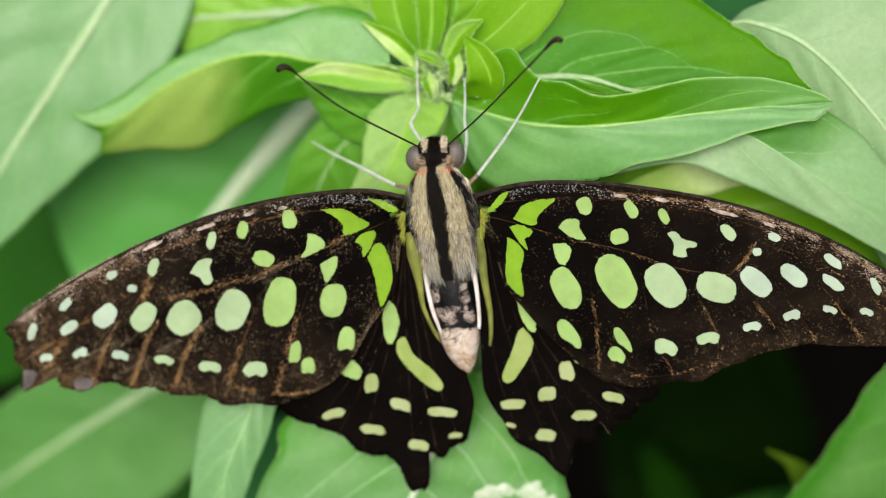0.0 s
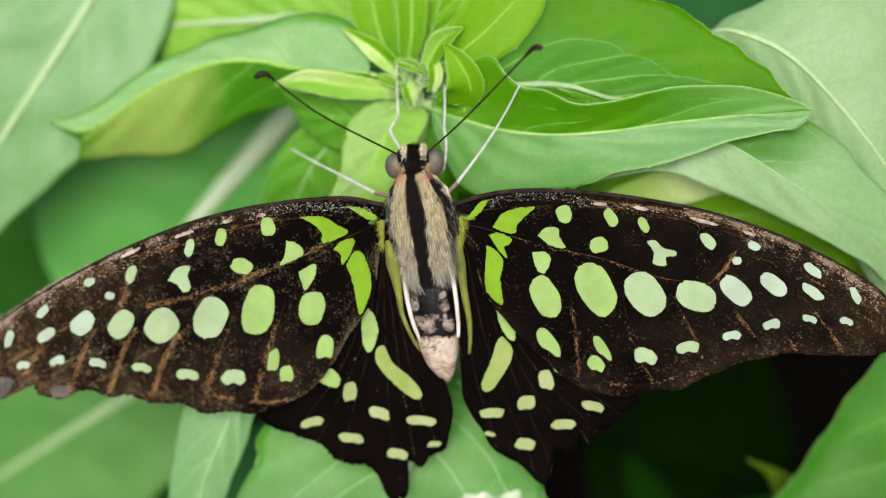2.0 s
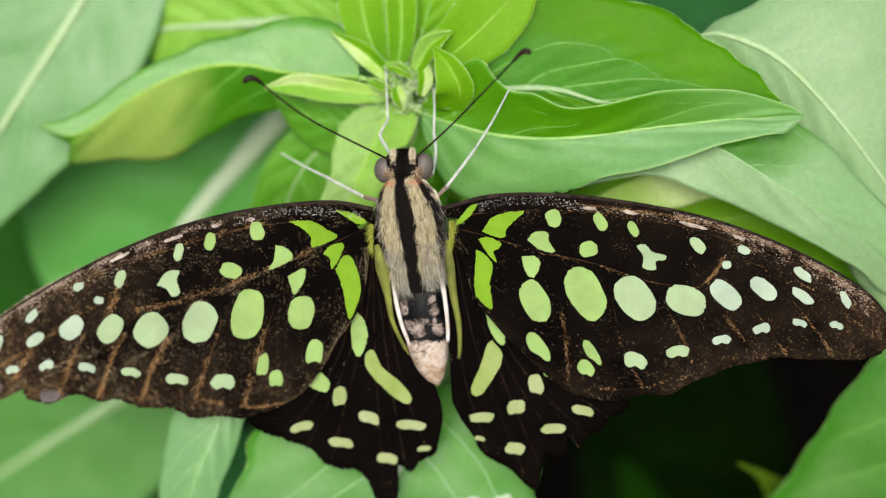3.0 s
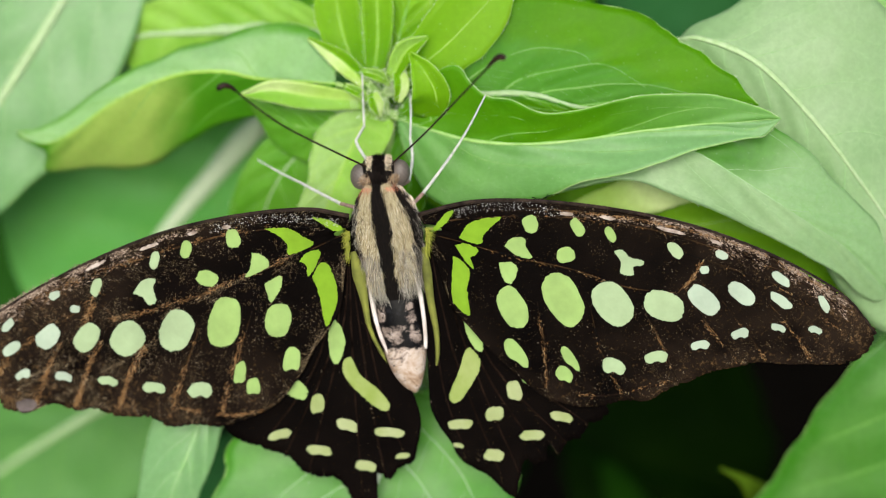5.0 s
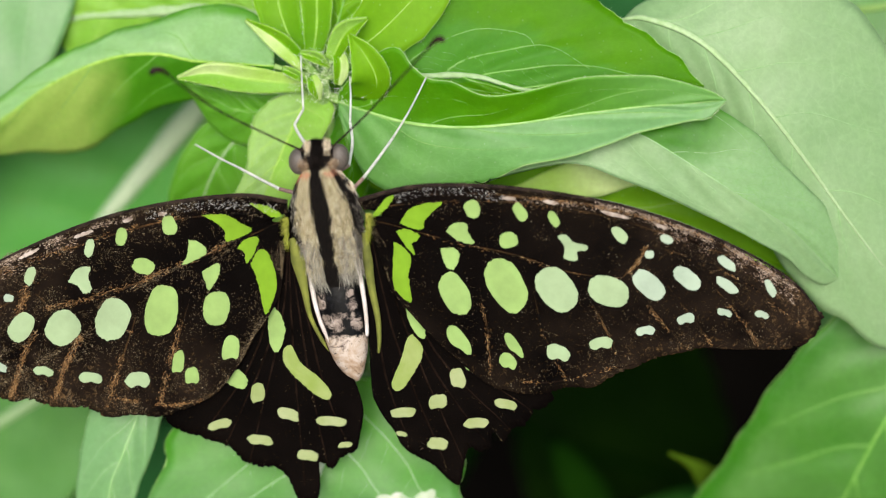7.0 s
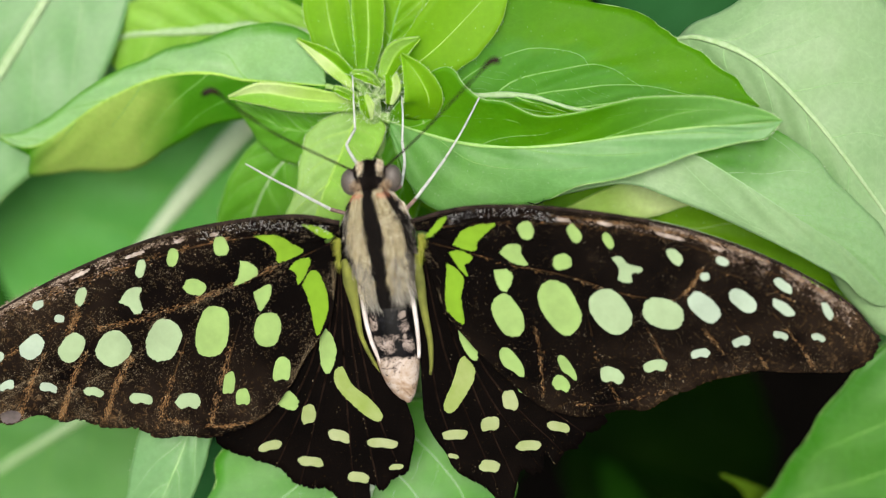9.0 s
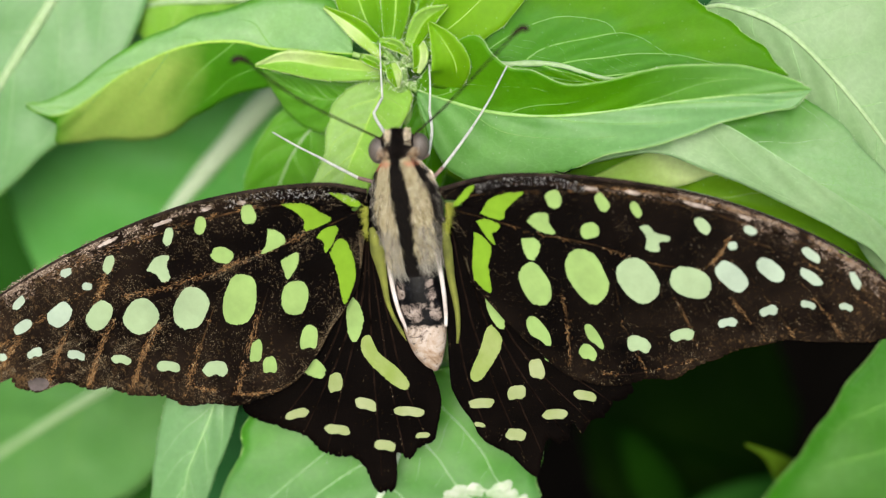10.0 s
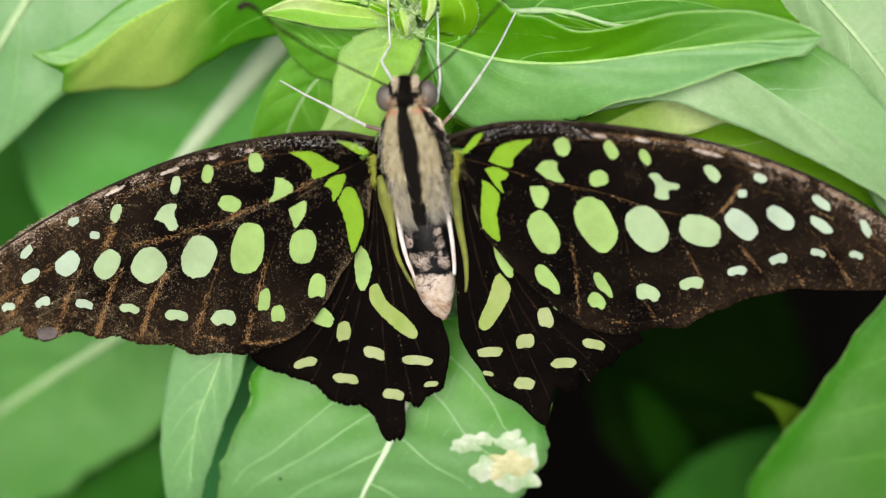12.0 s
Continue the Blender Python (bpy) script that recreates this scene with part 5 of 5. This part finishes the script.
for x, y in ((736, 280), (805, 273)):
    v, f = ball(x, y, 1.2, 18, 23, 1.1)
    part("eye", v, f, EYE_SKIN, head_part, "grey matt compound eye")


def body_fur(mat, count, length, seed, lanes, parent, name="fur", width=0.000012):
    """Fur on the back: lanes of u offset, v from and to, that follow the body's axis."""
    rng = random.Random(seed)
    axis = spline(AXIS, 72)
    verts, faces = [], []
    for _ in range(count):
        lo, hi, y0, y1, bend = rng.choice(lanes)
        y = rng.uniform(y0, y1)
        row = min(range(len(axis)), key=lambda k: abs(axis[k][1] - y))
        q = axis[min(row + 1, len(axis) - 1)] - axis[max(row - 1, 0)]
        l = math.hypot(q[0], q[1])
        o = max(-1.02, min(1.02, rng.uniform(lo, hi)))
        x, w, b = axis[row][0], axis[row][2], axis[row][3]
        top = b - w * 0.8 * STEP * 1000 * math.sqrt(max(0.0, 1 - min(1, abs(o)) ** 2)) - 0.03
        p = at(x + q[1] / l * w * o + rng.uniform(-2, 2), y - q[0] / l * w * o, top)
        clump = noise.noise(Vector((x / 14 + o * 6, y / 14, seed)))
        d = Vector((0.16 + bend * o + 0.85 * clump + rng.uniform(-0.2, 0.2), -0.28 + rng.uniform(-0.15, 0.15), -1.0)).normalized()
        s = d.cross(Vector((0, 1, 0))).normalized() * width
        l = length * rng.uniform(0.5, 1.3)
        n = len(verts)
        mid = p + d * l * 0.55 + Vector((0, -0.12 * l, 0))
        verts += [p - s, p + s, mid + s * 0.8, mid - s * 0.8, p + d * l]
        faces += [(n, n + 1, n + 2, n + 3), (n + 3, n + 2, n + 4)]
    return part(name, verts, faces, mat, parent, smooth=False, kind="stuff")


body_fur(FUR_BLACK, 4600, 0.0010, 61, [(-0.40, 0.12, 285, 400, 0.05), (-0.36, 0.09, 340, 430, 0.05), (-0.30, 0.05, 420, 482, 0.0)], thorax)
body_fur(FUR_CREAM, 9500, 0.0011, 62, [(-0.82, -0.39, 290, 340, 0.15), (-0.88, -0.42, 330, 400, 0.15), (-0.84, -0.38, 390, 470, 0.0), (0.15, 0.60, 290, 350, 0.15), (0.14, 0.68, 345, 400, 0.15), (0.12, 0.70, 390, 462, 0.0)], thorax)
body_fur(FUR_GREY, 2600, 0.0015, 63, [(-0.98, -0.40, 405, 484, -0.1), (0.20, 0.98, 400, 480, -0.1)], thorax)
body_fur(FUR_BLACK, 3000, 0.0011, 64, [(-1.04, -0.84, 300, 420, 0.2), (0.62, 0.95, 302, 352, 0.0), (0.72, 1.04, 350, 425, 0.3)], thorax)
body_fur(FUR_GREY, 700, 0.0009, 67, [(-1.04, -0.84, 318, 430, 0.4), (0.80, 1.04, 345, 430, 0.4)], thorax)
body_fur(FUR_BLACK, 1900, 0.0009, 73, [(-0.98, -0.36, 300, 470, 0.1), (0.12, 0.9, 300, 460, 0.1)], thorax)
body_fur(FUR_FACE, 500, 0.0013, 74, [(-0.9, -0.4, 330, 470, 0.2), (0.15, 0.8, 330, 460, 0.2)], thorax)
body_fur(FUR_ROSE, 240, 0.0006, 65, [(-1.0, -0.5, 286, 306, 0.2), (0.3, 1.1, 284, 308, 0.2)], thorax)
body_fur(FUR_CREAM, 420, 0.0009, 58, [(0.22, 0.62, 282, 326, 0.2), (-0.85, -0.5, 282, 326, 0.2)], thorax)
body_fur(FUR_FACE, 220, 0.0008, 59, [(0.86, 1.05, 296, 345, 0.3)], thorax)
FUR_LIME = fur_material("fur_lime", (0.0, (0.06, 0.08, 0.008)), (0.5, (0.22, 0.26, 0.02)), (1.0, (0.46, 0.44, 0.12)))


def root_tuft(parent, u, v, side, seed):
    """Yellow-green hair where a wing joins the body."""
    rng = random.Random(seed)
    verts, faces = [], []
    for _ in range(300):
        t = rng.random() ** 1.3
        p = at(u + rng.uniform(-3, 4), v + 46 * t, -0.35 + rng.uniform(-0.2, 0.25))
        d = Vector((side * rng.uniform(0.05, 1.0) * (1.1 - t), -0.1, 0.35 * (1 - t) - rng.uniform(0.2, 1.0))).normalized()
        w = d.cross(Vector((0, 1, 0))).normalized() * 0.00002
        n = len(verts)
        verts += [p - w, p + w, p + d * 0.0010 * rng.uniform(0.3, 1.0)]
        faces.append((n, n + 1, n + 2))
    part("root_tuft", verts, faces, FUR_LIME, parent, "yellow-green hair tuft", kind="stuff")


root_tuft(forewing_l, 714, 376, -1, 68)
root_tuft(forewing_r, 852, 370, 1, 69)


HEAD = [(768, 243, 12, 1.6), (768, 252, 26, 1.2), (768, 270, 32, 1.0), (768, 290, 30, 1.4), (769, 306, 24, 1.8)]


def face_fur():
    rng = random.Random(66)
    rows = np.array(HEAD)
    for mat, count, boxes in ((FUR_BLACK, 900, [(759, 778, 243, 304)]),
                              (FUR_FACE, 300, [(747, 756, 246, 272), (781, 792, 246, 272), (742, 754, 286, 304), (783, 798, 288, 302)])):
        verts, faces = [], []
        for _ in range(count):
            x0, x1, y0, y1 = rng.choice(boxes)
            x, y = rng.uniform(x0, x1), rng.uniform(y0, y1)
            w, b = np.interp(y, rows[:, 1], rows[:, 2]), np.interp(y, rows[:, 1], rows[:, 3])
            o = min(0.99, abs(x - 768) / max(w, 1))
            p = at(x, y, b - w * 0.8 * STEP * 1000 * math.sqrt(1 - o * o) + 0.03)
            d = Vector((rng.uniform(-0.3, 0.3), -0.7, rng.uniform(0.0, 0.9))).normalized()
            s = d.cross(Vector((0, 1, 0.1))).normalized() * 0.000024
            n = len(verts)
            verts += [p - s, p + s, p + d * 0.0006 * rng.uniform(0.6, 1.2)]
            faces.append((n, n + 1, n + 2))
        part("fur", verts, faces, mat, head_part, kind="stuff")


face_fur()
for number, (u, v, ru, rv) in enumerate(((752, 258, 6, 14), (784, 256, 6.5, 14), (745, 288, 10, 10), (793, 286, 10, 10))):
    rng = random.Random(90 + number)
    verts, faces = [], []
    for _ in range(240 if number < 2 else 150):
        a, r = rng.uniform(0, 2 * math.pi), math.sqrt(rng.random())
        p = at(u + ru * r * math.cos(a), v + rv * r * math.sin(a), 0.25 - 0.75 * (1 - r * r))
        d = Vector((rng.uniform(-0.5, 0.5) + (u - 768) * 0.012, -0.6, rng.uniform(-0.4, 0.9))).normalized()
        w = d.cross(Vector((0, 1, 0.1))).normalized() * 0.00002
        n = len(verts)
        verts += [p - w, p + w, p + d * 0.00055 * rng.uniform(0.5, 1.3)]
        faces.append((n, n + 1, n + 2))
    part("cheek_tuft", verts, faces, FUR_FACE if number < 2 else FUR_TAN, head_part, "cream tuft beside the eye", kind="stuff")
for u, v, ru, rv in ((746, 303, 9, 4.5), (790, 301, 12, 4)):
    rng = random.Random(u)
    verts, faces = [], []
    for _ in range(60):
        a, r = rng.uniform(0, 2 * math.pi), math.sqrt(rng.random())
        p = at(u + ru * r * math.cos(a), v + rv * r * math.sin(a), -0.1 - 0.35 * (1 - r * r))
        d = Vector((rng.uniform(-0.4, 0.4), -0.5, -rng.uniform(0.2, 0.9))).normalized()
        w = d.cross(Vector((0, 1, 0.1))).normalized() * 0.000018
        n = len(verts)
        verts += [p - w, p + w, p + d * 0.0005 * rng.uniform(0.5, 1.3)]
        faces.append((n, n + 1, n + 2))
    part("neck_tuft", verts, faces, FUR_ROSE, thorax, "rose-orange neck tuft", kind="stuff")
# pale lines along the abdomen
STRIPE = plain_material("body_stripe", (0.55, 0.48, 0.43), (0.78, 0.75, 0.72), 500, 0.6, 0.2, 0.3)
for line in ([(752, 468, .9), (755, 500, .5), (762, 535, .35), (771, 565, .5), (784, 593, .8)], [(833, 458, .7), (840, 490, .3), (845, 525, .15), (848, 560, .25), (848, 582, .4)]):
    v, f = curve_tube(line, 0.00027, 0.7, 16, 8)
    part("side_stripe", v, f, STRIPE, abdomen, "cream side stripe")


# antennae, with clubs
for shaft, club in (([(757, 268, 0.2), (700, 240, -2), (610, 194, -4), (550, 152, -5.5), (520, 127, -6.2)], [(524, 130, -6.1), (512, 121, -6.4), (500, 119, -6.6), (489, 126, -6.7)]),
                    ([(785, 264, 0.2), (850, 205, -1.5), (915, 139, -3), (968, 84, -4.2)], [(962, 90, -4.1), (976, 75, -4.4), (986, 70, -4.6), (996, 73, -4.7)])):
    v, f = curve_tube(shaft, 0.0001, 1.0, 24, 8)
    a = part("antenna", v, f, ANTENNA, butterfly, "thin dark brown antenna")
    c = spline(club, 10)
    v, f = tube([at(*p) for p in c], [0.00012, 0.00016, 0.0002, 0.00024, 0.00028, 0.0003, 0.00032, 0.00033, 0.00033, 0.0003, 0.00018], 10)
    part("club", v, f, ANTENNA, a, "hooked dark club")

# legs
for femur, shin, foot in (
        ([(770, 285, 2.5), (748, 255, 3.5)], [(748, 255, 3.5), (728, 222, 5), (731, 210, 5.4), (741, 192, 6.5)], [(741, 192, 6.5), (739, 150, 7.6), (737, 100, 8.4)]),
        ([(800, 300, 2.5), (820, 288, 3.2)], [(820, 288, 3.2), (826, 250, 4.6), (822, 215, 5.6)], [(822, 215, 5.6), (823, 170, 6.8), (821, 136, 7.8)]),
        ([(812, 345, 2.2), (845, 310, 2.8)], [(845, 310, 2.8), (868, 280, 3.8), (895, 243, 4.8)], [(895, 243, 4.8), (925, 195, 5.0), (955, 138, 5.2)]),
        ([(740, 338, 2.2), (700, 328, 3.4)], [(700, 328, 3.4), (660, 308, 5), (630, 292, 6)], [(630, 292, 6), (595, 275, 7.5), (552, 251, 9)])):
    v, f = curve_tube(femur, 0.00022, 0.9, 6, 8)
    leg = part("leg", v, f, FEMUR, butterfly, "thin leg with grey-white shin")
    v, f = curve_tube(shin, 0.00018, 0.8, 12, 8)
    part("shin", v, f, LEG, leg)
    v, f = curve_tube(foot, 0.00013, 0.6, 12, 8)
    part("foot", v, f, LEG, leg)


def motions():
    """The butterfly rests; nothing in the place leaves its spot."""
    walk(butterfly, [(0.0, butterfly.matrix_basis.copy()), (12.0, butterfly.matrix_basis.copy())])


motions()
